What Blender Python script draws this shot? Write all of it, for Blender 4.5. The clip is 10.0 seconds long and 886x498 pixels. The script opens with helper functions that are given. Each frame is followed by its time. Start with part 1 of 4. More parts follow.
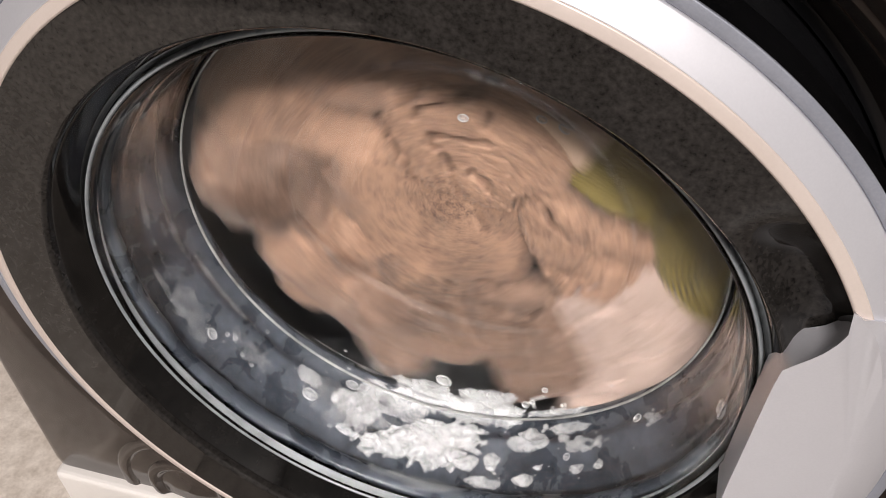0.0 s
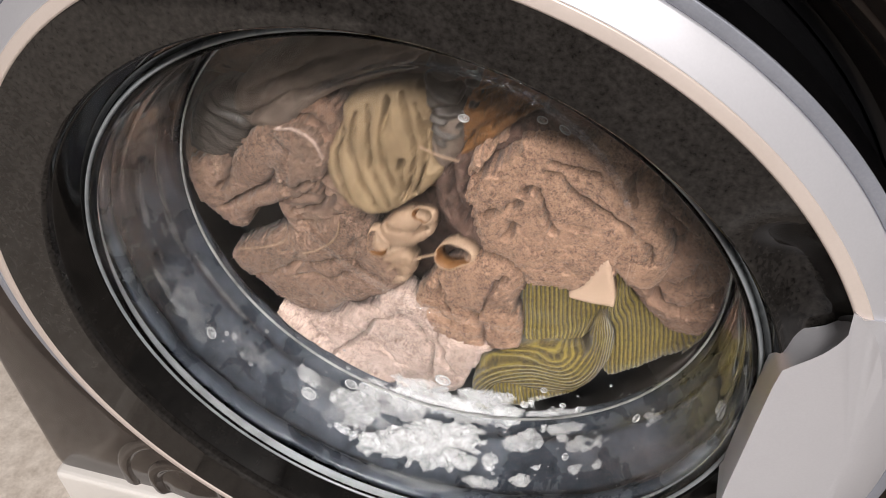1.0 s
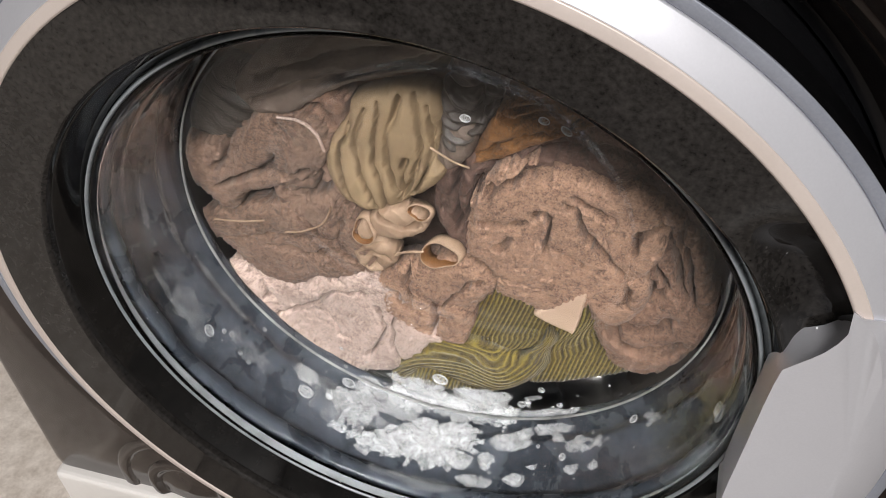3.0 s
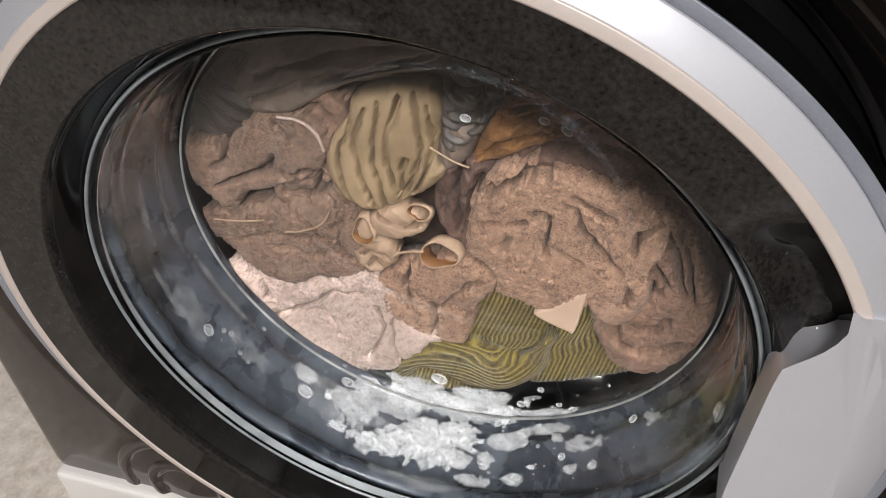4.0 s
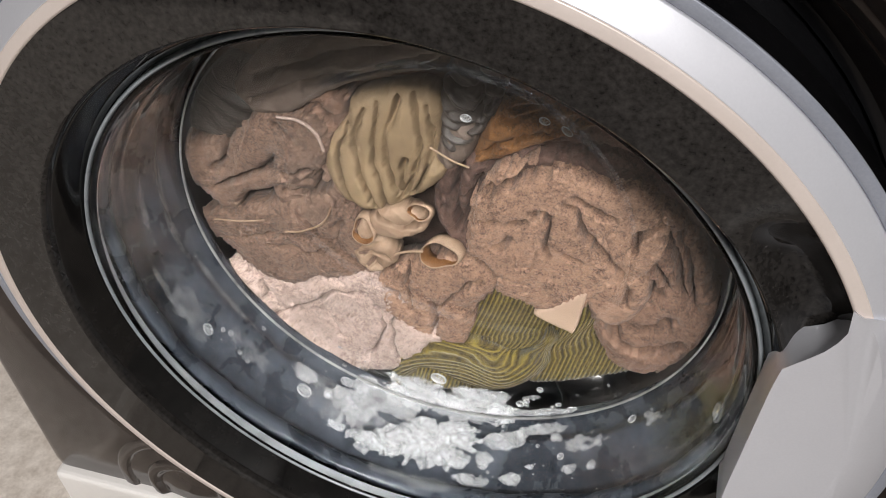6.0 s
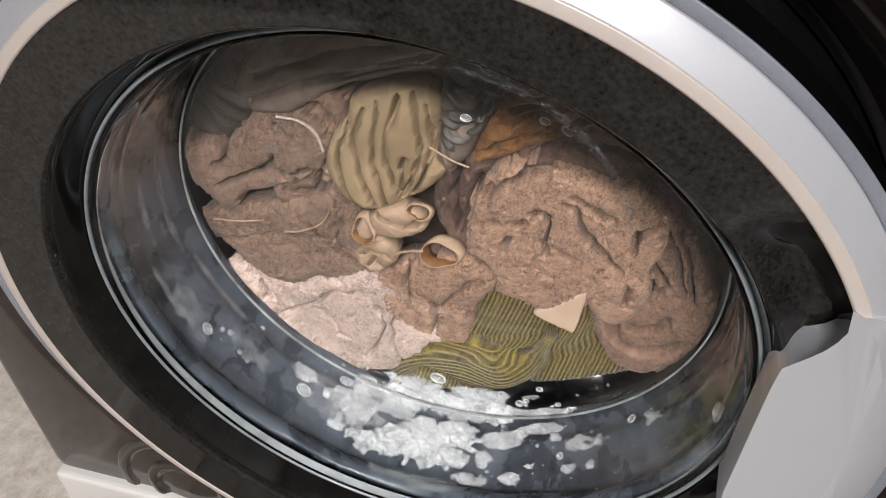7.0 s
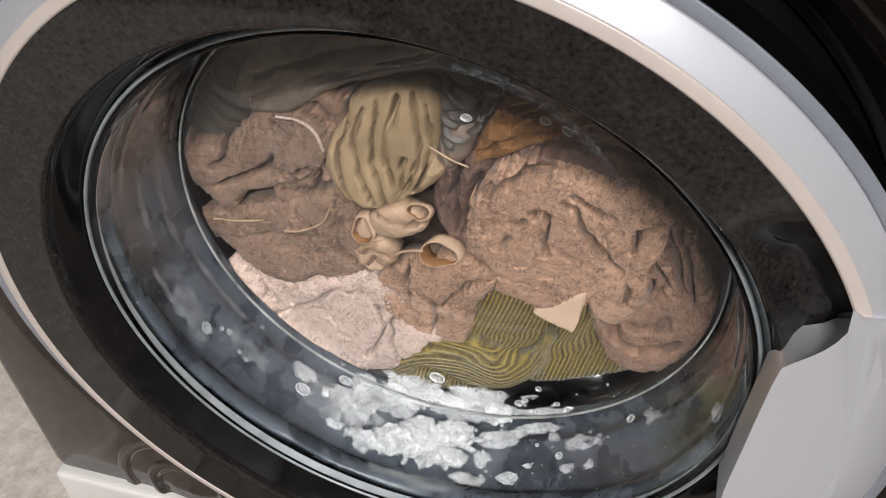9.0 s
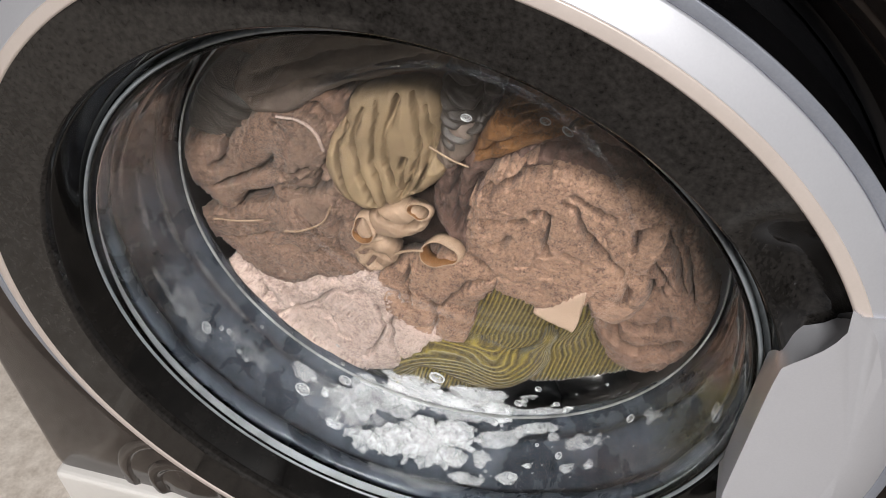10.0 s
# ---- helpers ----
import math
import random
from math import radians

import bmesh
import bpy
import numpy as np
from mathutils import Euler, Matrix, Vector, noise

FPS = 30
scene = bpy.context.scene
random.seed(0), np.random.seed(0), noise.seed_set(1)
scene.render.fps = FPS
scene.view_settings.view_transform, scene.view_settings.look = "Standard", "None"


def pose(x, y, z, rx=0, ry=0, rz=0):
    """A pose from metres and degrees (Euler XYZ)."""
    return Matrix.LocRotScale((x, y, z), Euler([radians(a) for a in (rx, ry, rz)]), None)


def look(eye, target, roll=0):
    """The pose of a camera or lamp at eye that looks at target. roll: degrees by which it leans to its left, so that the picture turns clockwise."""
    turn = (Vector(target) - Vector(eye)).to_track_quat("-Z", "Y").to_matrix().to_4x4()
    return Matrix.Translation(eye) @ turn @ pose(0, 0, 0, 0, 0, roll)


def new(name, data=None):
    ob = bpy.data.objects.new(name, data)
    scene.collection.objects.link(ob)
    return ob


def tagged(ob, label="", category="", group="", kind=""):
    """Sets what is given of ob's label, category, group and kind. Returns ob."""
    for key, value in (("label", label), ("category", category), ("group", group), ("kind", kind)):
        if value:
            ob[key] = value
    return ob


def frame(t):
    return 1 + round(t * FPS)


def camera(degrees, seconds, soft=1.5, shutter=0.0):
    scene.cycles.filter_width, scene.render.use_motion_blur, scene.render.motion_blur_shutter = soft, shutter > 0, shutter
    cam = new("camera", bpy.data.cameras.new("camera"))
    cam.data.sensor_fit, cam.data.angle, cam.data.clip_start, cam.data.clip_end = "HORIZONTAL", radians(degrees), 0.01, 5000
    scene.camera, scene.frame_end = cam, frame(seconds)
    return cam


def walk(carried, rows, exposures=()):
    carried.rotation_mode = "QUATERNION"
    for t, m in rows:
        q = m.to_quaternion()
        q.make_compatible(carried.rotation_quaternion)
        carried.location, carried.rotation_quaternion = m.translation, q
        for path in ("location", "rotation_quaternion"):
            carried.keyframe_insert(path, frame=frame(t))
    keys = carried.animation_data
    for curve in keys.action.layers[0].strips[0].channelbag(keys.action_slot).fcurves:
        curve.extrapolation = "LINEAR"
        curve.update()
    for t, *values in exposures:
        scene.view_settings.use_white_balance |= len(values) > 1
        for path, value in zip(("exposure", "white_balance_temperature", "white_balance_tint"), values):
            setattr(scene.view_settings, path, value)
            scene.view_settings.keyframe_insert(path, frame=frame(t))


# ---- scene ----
ZC = 0.47          # height of the door's centre above the floor

# ---------------------------------------------------------------- camera
cam = camera(50, 10.0, soft=0.9, shutter=0.9)
CAM = look((0.1275, -0.2843, ZC + 0.3503), (0.0248, 0.0, ZC + 0.0610), -4.45)


def drift(k):
    return CAM @ pose(0, 0, 0, -0.08 * k, -0.045 * k, -0.2 * k)


walk(cam, [(0.0, drift(0)), (1.5, drift(0)), (2.5, drift(0.1)), (4.0, drift(0.4)), (5.5, drift(0.45)),
           (7.0, drift(0.75)), (8.0, drift(0.95)), (10.0, drift(1))],
     exposures=[(0.0, 0.16, 6850, 15), (0.8, 0.1, 6800, 14), (1.6, 0.02, 6600, 11), (4.0, -0.05, 6550, 11), (10.0, -0.03, 6500, 10)])

# ---------------------------------------------------------------- light
world = bpy.data.worlds.new("room_dark")
world.use_nodes = True
world.node_tree.nodes["Background"].inputs[0].default_value = (0.5, 0.47, 0.44, 1)
world.node_tree.nodes["Background"].inputs[1].default_value = 0.02
scene.world = world

LAMP = Vector((0.52, -1.85, 2.36))
lamp_data = bpy.data.lights.new("ceiling_lamp_light", "AREA")
lamp_data.shape, lamp_data.size, lamp_data.size_y, lamp_data.energy = "RECTANGLE", 0.5, 0.22, 95
lamp_data.color = (1.0, 0.985, 0.97)
lamp_ob = new("ceiling_lamp_light", lamp_data)
lamp_ob.matrix_world = Matrix.Translation(LAMP - Vector((0, 0, 0.03)))


# ---------------------------------------------------------------- materials
def nodes_of(name):
    m = bpy.data.materials.new(name)
    m.use_nodes = True
    nt = m.node_tree
    return m, nt, nt.nodes["Principled BSDF"]


def add(nt, kind, **values):
    n = nt.nodes.new(kind)
    for k, v in values.items():
        n.inputs[k].default_value = v
    return n


def noise_node(nt, scale, detail=4.0, rough=0.6, distortion=0.0):
    co = nt.nodes.new("ShaderNodeTexCoord")
    n = add(nt, "ShaderNodeTexNoise", Scale=scale, Detail=detail, Roughness=rough, Distortion=distortion)
    nt.links.new(co.outputs["Object"], n.inputs["Vector"])
    return n


def ramp(nt, source, stops):
    r = nt.nodes.new("ShaderNodeValToRGB")
    while len(r.color_ramp.elements) < len(stops):
        r.color_ramp.elements.new(0.5)
    for e, (p, c) in zip(r.color_ramp.elements, stops):
        e.position, e.color = p, (*c, 1)
    nt.links.new(source, r.inputs[0])
    return r


def grey(v):
    return (v, v, v)


def bump(nt, b, source, strength, distance, previous=None):
    k = add(nt, "ShaderNodeBump", Strength=strength, Distance=distance)
    nt.links.new(source, k.inputs["Height"])
    if previous:
        nt.links.new(previous.outputs[0], k.inputs["Normal"])
    nt.links.new(k.outputs[0], b.inputs["Normal"])
    return k


def surface(name, lo, hi, rough=0.5, metal=0.0, scale=8.0, fine=200.0, relief=0.1, depth=0.0004, spread=0.1, coat=0.0):
    """A worn surface: colour between lo and hi at a coarse and a fine scale, uneven gloss and relief."""
    m, nt, b = nodes_of(name)
    n1, n2 = noise_node(nt, scale, 5), noise_node(nt, fine, 3)
    mix = nt.nodes.new("ShaderNodeMath")
    mix.operation = "MULTIPLY_ADD"
    mix.inputs[1].default_value = 0.35
    nt.links.new(n2.outputs[0], mix.inputs[0])
    nt.links.new(n1.outputs[0], mix.inputs[2])
    r = ramp(nt, mix.outputs[0], [(0.42, lo), (0.92, hi)])
    nt.links.new(r.outputs[0], b.inputs["Base Color"])
    rr = ramp(nt, n1.outputs[0], [(0.3, grey(max(0.02, rough - spread))), (0.7, grey(rough + spread))])
    nt.links.new(rr.outputs[0], b.inputs["Roughness"])
    b.inputs["Metallic"].default_value = metal
    b.inputs["Coat Weight"].default_value = coat
    if relief:
        bump(nt, b, n2.outputs[0], relief, depth)
    return m


def terry(name, lo, hi, pile=800.0, relief=1.0, sheen=0.12, scale=30.0, wet=0.75):
    """Towelling: small loops, clotted by the water, over a slow change of colour."""
    m, nt, b = nodes_of(name)
    n1, n2, n3 = noise_node(nt, scale, 5, 0.6, 0.4), noise_node(nt, pile, 3, 0.7), noise_node(nt, pile * 0.28, 3, 0.6)
    total = None
    for n, weight in ((n1, 0.45), (n3, 0.5), (n2, 0.9)):
        q = nt.nodes.new("ShaderNodeMath")
        q.operation = "MULTIPLY_ADD"
        q.inputs[1].default_value = weight
        nt.links.new(n.outputs[0], q.inputs[0])
        if total:
            nt.links.new(total.outputs[0], q.inputs[2])
        else:
            q.inputs[2].default_value = 0.0
        total = q
    r = ramp(nt, total.outputs[0], [(0.74, lo), (0.99, hi)])
    nt.links.new(r.outputs[0], b.inputs["Base Color"])
    b.inputs["Roughness"].default_value = wet
    b.inputs["Sheen Weight"].default_value = sheen
    b.inputs["Sheen Roughness"].default_value = 0.5
    k = bump(nt, b, n3.outputs[0], relief * 0.5, 0.0008)
    bump(nt, b, n2.outputs[0], relief * 0.6, 0.0010, k)
    return m


def glass(name, tint, ior=1.46, rough=0.0):
    m, nt, b = nodes_of(name)
    b.inputs["Base Color"].default_value = (*tint, 1)
    b.inputs["Transmission Weight"].default_value = 1
    b.inputs["IOR"].default_value = ior
    n = noise_node(nt, 14, 4, 0.6, 1.0)
    rr = ramp(nt, n.outputs[0], [(0.45, grey(rough)), (0.8, grey(rough + 0.05))])
    nt.links.new(rr.outputs[0], b.inputs["Roughness"])
    return m


def suds(name, low, high, scale, cells, wall):
    """Foam: white, pierced by small clear bubbles at two sizes, patchy at a larger scale."""
    m, nt, b = nodes_of(name)
    b.inputs["Base Color"].default_value = (0.68, 0.70, 0.72, 1)
    b.inputs["Roughness"].default_value = 0.3
    n = noise_node(nt, scale, 5, 0.65, 0.6)
    co = nt.nodes.new("ShaderNodeTexCoord")
    parts = []
    for k, sc in ((1.0, cells), (0.6, cells * 2.6)):
        v = add(nt, "ShaderNodeTexVoronoi", Scale=sc)
        nt.links.new(co.outputs["Object"], v.inputs["Vector"])
        parts.append(ramp(nt, v.outputs["Distance"], [(0.10, grey(1 - wall * k)), (0.34, grey(1.0))]))
    nr = ramp(nt, n.outputs[0], [(0.32, grey(low)), (0.66, grey(high))])
    mul = nt.nodes.new("ShaderNodeMath")
    mul.operation = "MULTIPLY"
    nt.links.new(parts[0].outputs[0], mul.inputs[0])
    nt.links.new(parts[1].outputs[0], mul.inputs[1])
    mul2 = nt.nodes.new("ShaderNodeMath")
    mul2.operation = "MULTIPLY"
    nt.links.new(mul.outputs[0], mul2.inputs[0])
    nt.links.new(nr.outputs[0], mul2.inputs[1])
    thick = nt.nodes.new("ShaderNodeAttribute")
    thick.attribute_name = "foam_body"
    mul3 = nt.nodes.new("ShaderNodeMath")
    mul3.operation = "MULTIPLY"
    nt.links.new(mul2.outputs[0], mul3.inputs[0])
    nt.links.new(thick.outputs["Fac"], mul3.inputs[1])
    nt.links.new(mul3.outputs[0], b.inputs["Alpha"])
    bump(nt, b, parts[0].outputs[0], 0.5, 0.001)
    return m


SILVER = surface("silver_paint", (0.64, 0.645, 0.69), (0.72, 0.725, 0.77), 0.36, 0.5, 6, 900, 0.12, 0.0002, 0.05)
# inner bevel strip, warmer in tone than the ring's silver
CREAM = surface("cream_metallic_paint", (0.66, 0.575, 0.525), (0.74, 0.65, 0.60), 0.4, 0.25, 12, 900, 0.1, 0.0002, 0.05)
# outer edge strip, darker and bluer than the ring's silver
EDGE = surface("dark_silver_paint", (0.26, 0.28, 0.33), (0.38, 0.40, 0.46), 0.42, 0.4, 12, 900, 0.25, 0.0003, 0.06)
# pale specks in the colour stand for the floor's grainy reflection
COVER = surface("smoked_gloss_plastic", (0.004, 0.0036, 0.0034), (0.034, 0.031, 0.029), 0.045, 0, 420, 70, 0.10, 0.00015, 0.02)
COVER.node_tree.nodes["Principled BSDF"].inputs["Specular IOR Level"].default_value = 0.30
SMOKED = surface("black_gloss_plastic", (0.003, 0.003, 0.003), (0.012, 0.011, 0.0105), 0.06, 0, 60, 300, 0.05, 0.0001, 0.03)
BLACK = surface("black_plastic", (0.003, 0.003, 0.0035), (0.006, 0.006, 0.0065), 0.16, 0, 20, 300, 0.06, 0.0002, 0.08)
PANEL = surface("black_brown_gloss_panel", (0.022, 0.0175, 0.0155), (0.058, 0.046, 0.040), 0.12, 0, 18, 160, 0.05, 0.0002, 0.06)
WHITE = surface("white_enamel", (0.80, 0.77, 0.735), (0.86, 0.83, 0.80), 0.35, 0, 10, 200, 0.05, 0.0002)
RUBBER = surface("grey_rubber", (0.011, 0.0145, 0.020), (0.080, 0.095, 0.120), 0.3, 0, 38, 160, 0.4, 0.0015, 0.15)
for dull, gloss in ((BLACK, 0.22), (PANEL, 0.55), (SMOKED, 0.3)):
    dull.node_tree.nodes["Principled BSDF"].inputs["Specular IOR Level"].default_value = gloss
FROST = surface("ground_glass_edge", (0.19, 0.21, 0.225), (0.34, 0.37, 0.39), 0.3, 0, 30, 300, 0.1, 0.0002)
# pale colour for the highlight line along the bowl's corner
CORNER_GLINT = surface("bright_glass_ridge", (0.12, 0.125, 0.125), (0.46, 0.47, 0.46), 0.25, 0, 40, 300, 0.1, 0.0002)
STEEL = surface("brushed_steel", (0.35, 0.34, 0.33), (0.48, 0.47, 0.46), 0.32, 1, 10, 300, 0.1, 0.0002, 0.06)
# floor colour darkened for the shade of someone standing before the machine
FLOOR = surface("brown_stone_floor", (0.055, 0.047, 0.041), (0.26, 0.225, 0.195), 0.4, 0, 75, 260, 0.15, 0.0005, 0.1)
LEDGE = surface("cream_speckled_stone", (0.50, 0.43, 0.37), (0.84, 0.77, 0.70), 0.5, 0, 90, 330, 0.2, 0.0006, 0.1)
PLASTER = surface("pale_plaster", (0.19, 0.187, 0.185), (0.24, 0.237, 0.235), 0.85, 0, 3, 90, 0.2, 0.001)
CEILING = surface("ceiling_paint", (0.40, 0.396, 0.392), (0.46, 0.456, 0.452), 0.9, 0, 3, 90, 0.1, 0.001)
GLASS = glass("door_glass", (0.915, 0.92, 0.915))
FOAM = suds("dense_suds", 0.16, 0.72, 150, 300, 0.75)
LACE = suds("bubbly_suds", 0.14, 0.50, 130, 300, 0.8)
FILM = suds("thin_suds", 0.0, 0.15, 110, 300, 0.5)
BUBBLE = suds("bubble_skin", 0.22, 0.40, 300, 700, 0.1)
BUBBLE_RIM = suds("bubble_rim", 0.35, 0.62, 300, 900, 0.1)

TOWEL = terry("beige_pink_towelling", (0.092, 0.048, 0.031), (0.305, 0.181, 0.120))
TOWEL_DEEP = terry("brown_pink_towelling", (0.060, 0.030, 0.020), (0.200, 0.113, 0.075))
TOWEL_PALE = terry("pale_pink_towelling", (0.20, 0.140, 0.116), (0.45, 0.340, 0.295))
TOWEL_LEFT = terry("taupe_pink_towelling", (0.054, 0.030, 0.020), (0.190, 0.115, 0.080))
SATIN = surface("satin_trim", (0.40, 0.28, 0.205), (0.52, 0.38, 0.285), 0.4, 0, 30, 900, 0.2, 0.0003)
SHIRT = surface("cream_cotton", (0.150, 0.102, 0.055), (0.32, 0.228, 0.133), 0.75, 0, 40, 1600, 0.5, 0.0004)
TAUPE = surface("thin_taupe_cloth", (0.06, 0.043, 0.034), (0.20, 0.15, 0.12), 0.7, 0, 45, 900, 0.5, 0.0006)
AMBER = terry("amber_brown_cloth", (0.040, 0.014, 0.003), (0.165, 0.068, 0.015), 900, 0.9, 0.05)
DARK = terry("dark_brown_cloth", (0.030, 0.016, 0.012), (0.11, 0.06, 0.045), 900, 0.9, 0.05)
SHEER = surface("grey_sheer_cloth", (0.020, 0.017, 0.015), (0.06, 0.05, 0.044), 0.42, 0, 40, 500, 0.4, 0.0008)
LOOP = surface("cream_ribbon", (0.21, 0.128, 0.078), (0.40, 0.285, 0.20), 0.65, 0, 60, 1200, 0.4, 0.0004)
LOOP_IN = surface("amber_lining", (0.09, 0.030, 0.006), (0.20, 0.085, 0.02), 0.6, 0, 60, 900, 0.3, 0.0003)


def ribbed():
    """Olive rib knit: the ribs follow the knitted length of the garment."""
    m, nt, b = nodes_of("olive_rib_knit")
    uv = nt.nodes.new("ShaderNodeUVMap")
    sep = nt.nodes.new("ShaderNodeSeparateXYZ")
    nt.links.new(uv.outputs[0], sep.inputs[0])
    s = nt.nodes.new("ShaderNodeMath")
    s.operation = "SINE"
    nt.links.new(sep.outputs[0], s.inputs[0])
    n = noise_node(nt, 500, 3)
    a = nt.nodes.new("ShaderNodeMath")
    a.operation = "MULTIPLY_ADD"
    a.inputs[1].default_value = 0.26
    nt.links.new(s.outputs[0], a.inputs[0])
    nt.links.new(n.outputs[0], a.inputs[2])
    # shade in the grooves between the ribs is put into the colour
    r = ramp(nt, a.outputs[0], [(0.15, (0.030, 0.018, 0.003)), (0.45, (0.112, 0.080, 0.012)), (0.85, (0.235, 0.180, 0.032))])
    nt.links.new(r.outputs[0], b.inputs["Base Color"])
    b.inputs["Roughness"].default_value = 0.75
    b.inputs["Sheen Weight"].default_value = 0.2
    k = bump(nt, b, s.outputs[0], 0.5, 0.0008)
    bump(nt, b, n.outputs[0], 0.4, 0.0006, k)
    return m


KNIT = ribbed()


def glow(name, colour, strength):
    m, nt, b = nodes_of(name)
    b.inputs["Emission Color"].default_value = (*colour, 1)
    b.inputs["Emission Strength"].default_value = strength
    return m


LAMP_GLOW = glow("lamp_diffuser", (1.0, 0.95, 0.9), 9.0)


# ---------------------------------------------------------------- mesh helpers
def mesh_object(name, mesh, material, parent=None, label="", smooth=True):
    mesh.materials.append(material)
    if smooth:
        mesh.polygons.foreach_set("use_smooth", [True] * len(mesh.polygons))
    ob = new(name, mesh)
    if parent:
        ob.parent = parent
    if label:
        tagged(ob, label)
    return ob


def part(name, bm, material, parent=None, label="", smooth=False):
    mesh = bpy.data.meshes.new(name)
    bmesh.ops.recalc_face_normals(bm, faces=bm.faces)
    bm.to_mesh(mesh)
    bm.free()
    return mesh_object(name, mesh, material, parent, label, smooth)


def box_bm(x0, x1, y0, y1, z0, z1, bevel=0.0, seg=2):
    bm = bmesh.new()
    bmesh.ops.create_cube(bm, size=1)
    for v in bm.verts:
        v.co = Vector(((x0 + x1) / 2 + v.co.x * (x1 - x0), (y0 + y1) / 2 + v.co.y * (y1 - y0), (z0 + z1) / 2 + v.co.z * (z1 - z0)))
    if bevel:
        bmesh.ops.bevel(bm, geom=bm.edges[:], offset=bevel, segments=seg, affect="EDGES", profile=0.5)
    return bm


def round_profile(points, radius=0.0015, steps=3):
    """Rounds the corners of a profile of (r, y) points."""
    out = [points[0]]
    for a, b, c in zip(points, points[1:], points[2:]):
        a, b, c = Vector(a), Vector(b), Vector(c)
        k = min(radius, (a - b).length * 0.45, (c - b).length * 0.45)
        p, q = b + (a - b).normalized() * k, b + (c - b).normalized() * k
        for i in range(steps + 1):
            t = i / steps
            out.append(tuple(p * (1 - t) ** 2 + b * 2 * t * (1 - t) + q * t * t))
    return out + [points[-1]]


def lathe(name, profile, material, parent=None, label="", seg=192, closed=False, warp=None, centre=(0, 0, ZC)):
    """Turns a profile of (r, y) about the door's axis. warp(angle, r, y) gives (r, y)."""
    verts, faces = [], []
    n = len(profile)
    for i in range(seg):
        a = 2 * math.pi * i / seg
        for r, y in profile:
            if warp:
                r, y = warp(a, r, y)
            verts.append((centre[0] + r * math.cos(a), centre[1] + y, centre[2] + r * math.sin(a)))
    for i in range(seg):
        j = (i + 1) % seg
        for k in range(n if closed else n - 1):
            l = (k + 1) % n
            faces.append((i * n + k, i * n + l, j * n + l, j * n + k))
    mesh = bpy.data.meshes.new(name)
    mesh.from_pydata(verts, [], faces)
    bm = bmesh.new()
    bm.from_mesh(mesh)
    bmesh.ops.remove_doubles(bm, verts=bm.verts, dist=1e-6)
    bmesh.ops.recalc_face_normals(bm, faces=bm.faces)
    bm.to_mesh(mesh)
    bm.free()
    return mesh_object(name, mesh, material, parent, label)


def step(x, a, b):
    t = np.clip((x - a) / (b - a), 0, 1)
    return t * t * (3 - 2 * t)


def lattice(p, seed):
    """Smooth value noise in -1..1 at the points p (n x 3)."""
    i = np.floor(p).astype(np.int64)
    f = p - i
    f = f * f * f * (f * (f * 6 - 15) + 10)
    out = np.zeros(len(p))
    for dx in (0, 1):
        for dy in (0, 1):
            for dz in (0, 1):
                h = ((i[:, 0] + dx) * 374761393 + (i[:, 1] + dy) * 668265263 + (i[:, 2] + dz) * 2147483647 + seed * 974711) & 0xFFFFFFFF
                h = ((h ^ (h >> 13)) * 1274126177) & 0xFFFFFFFF
                h = (h ^ (h >> 16)) & 0xFFFF
                w = (f[:, 0] if dx else 1 - f[:, 0]) * (f[:, 1] if dy else 1 - f[:, 1]) * (f[:, 2] if dz else 1 - f[:, 2])
                out += w * (h / 32767.5 - 1)
    return out


def fractal(p, seed, octaves=4, gain=0.5):
    out, a = np.zeros(len(p)), 1.0
    for o in range(octaves):
        out += a * lattice(p * 2 ** o, seed + o * 17)
        a *= gain
    return out


def ball(level):
    bm = bmesh.new()
    bmesh.ops.create_icosphere(bm, subdivisions=level, radius=1)
    v = np.array([x.co[:] for x in bm.verts])
    f = [[x.index for x in y.verts] for y in bm.faces]
    bm.free()
    return v, f


BALL = ball(5)
LAUNDRY = []       # (object, rest place, share of the last swing)


PRESS = 0.0860


def cloth(name, label, category, centre, radii, material, shape, seed, tilt=0.0, swing=1.0, group="laundry in the drum", lean=0.0, square=0.74):
    """A bundled piece of laundry: a squashed body whose folds are given by shape(points, directions, seed) in metres."""
    d, faces = BALL
    r = np.array(radii)
    e = np.sign(d) * np.abs(d) ** square
    p = e * r
    warp = np.stack([fractal(p * 22 + 7 * k, seed + 31 * k, 3) for k in range(3)], 1) * np.minimum(r, 0.03) * 0.22
    p = p + warp
    p = p + d * shape(p, d, seed)[:, None]
    m = np.array(Euler((radians(lean), radians(tilt), 0)).to_matrix())
    p = p @ m.T
    press = PRESS - centre[1]                    # the bundle lies flat against the glass
    p[:, 1] = press + 0.0022 * np.logaddexp(0, (p[:, 1] - press) / 0.0022)
    mesh = bpy.data.meshes.new(name)
    mesh.from_pydata(p.tolist(), [], faces)
    ob = mesh_object(name, mesh, material)
    ob.location = (centre[0], centre[1], ZC + centre[2])
    tagged(ob, label, category, group)
    LAUNDRY.append((ob, Vector(ob.location), swing))
    return ob


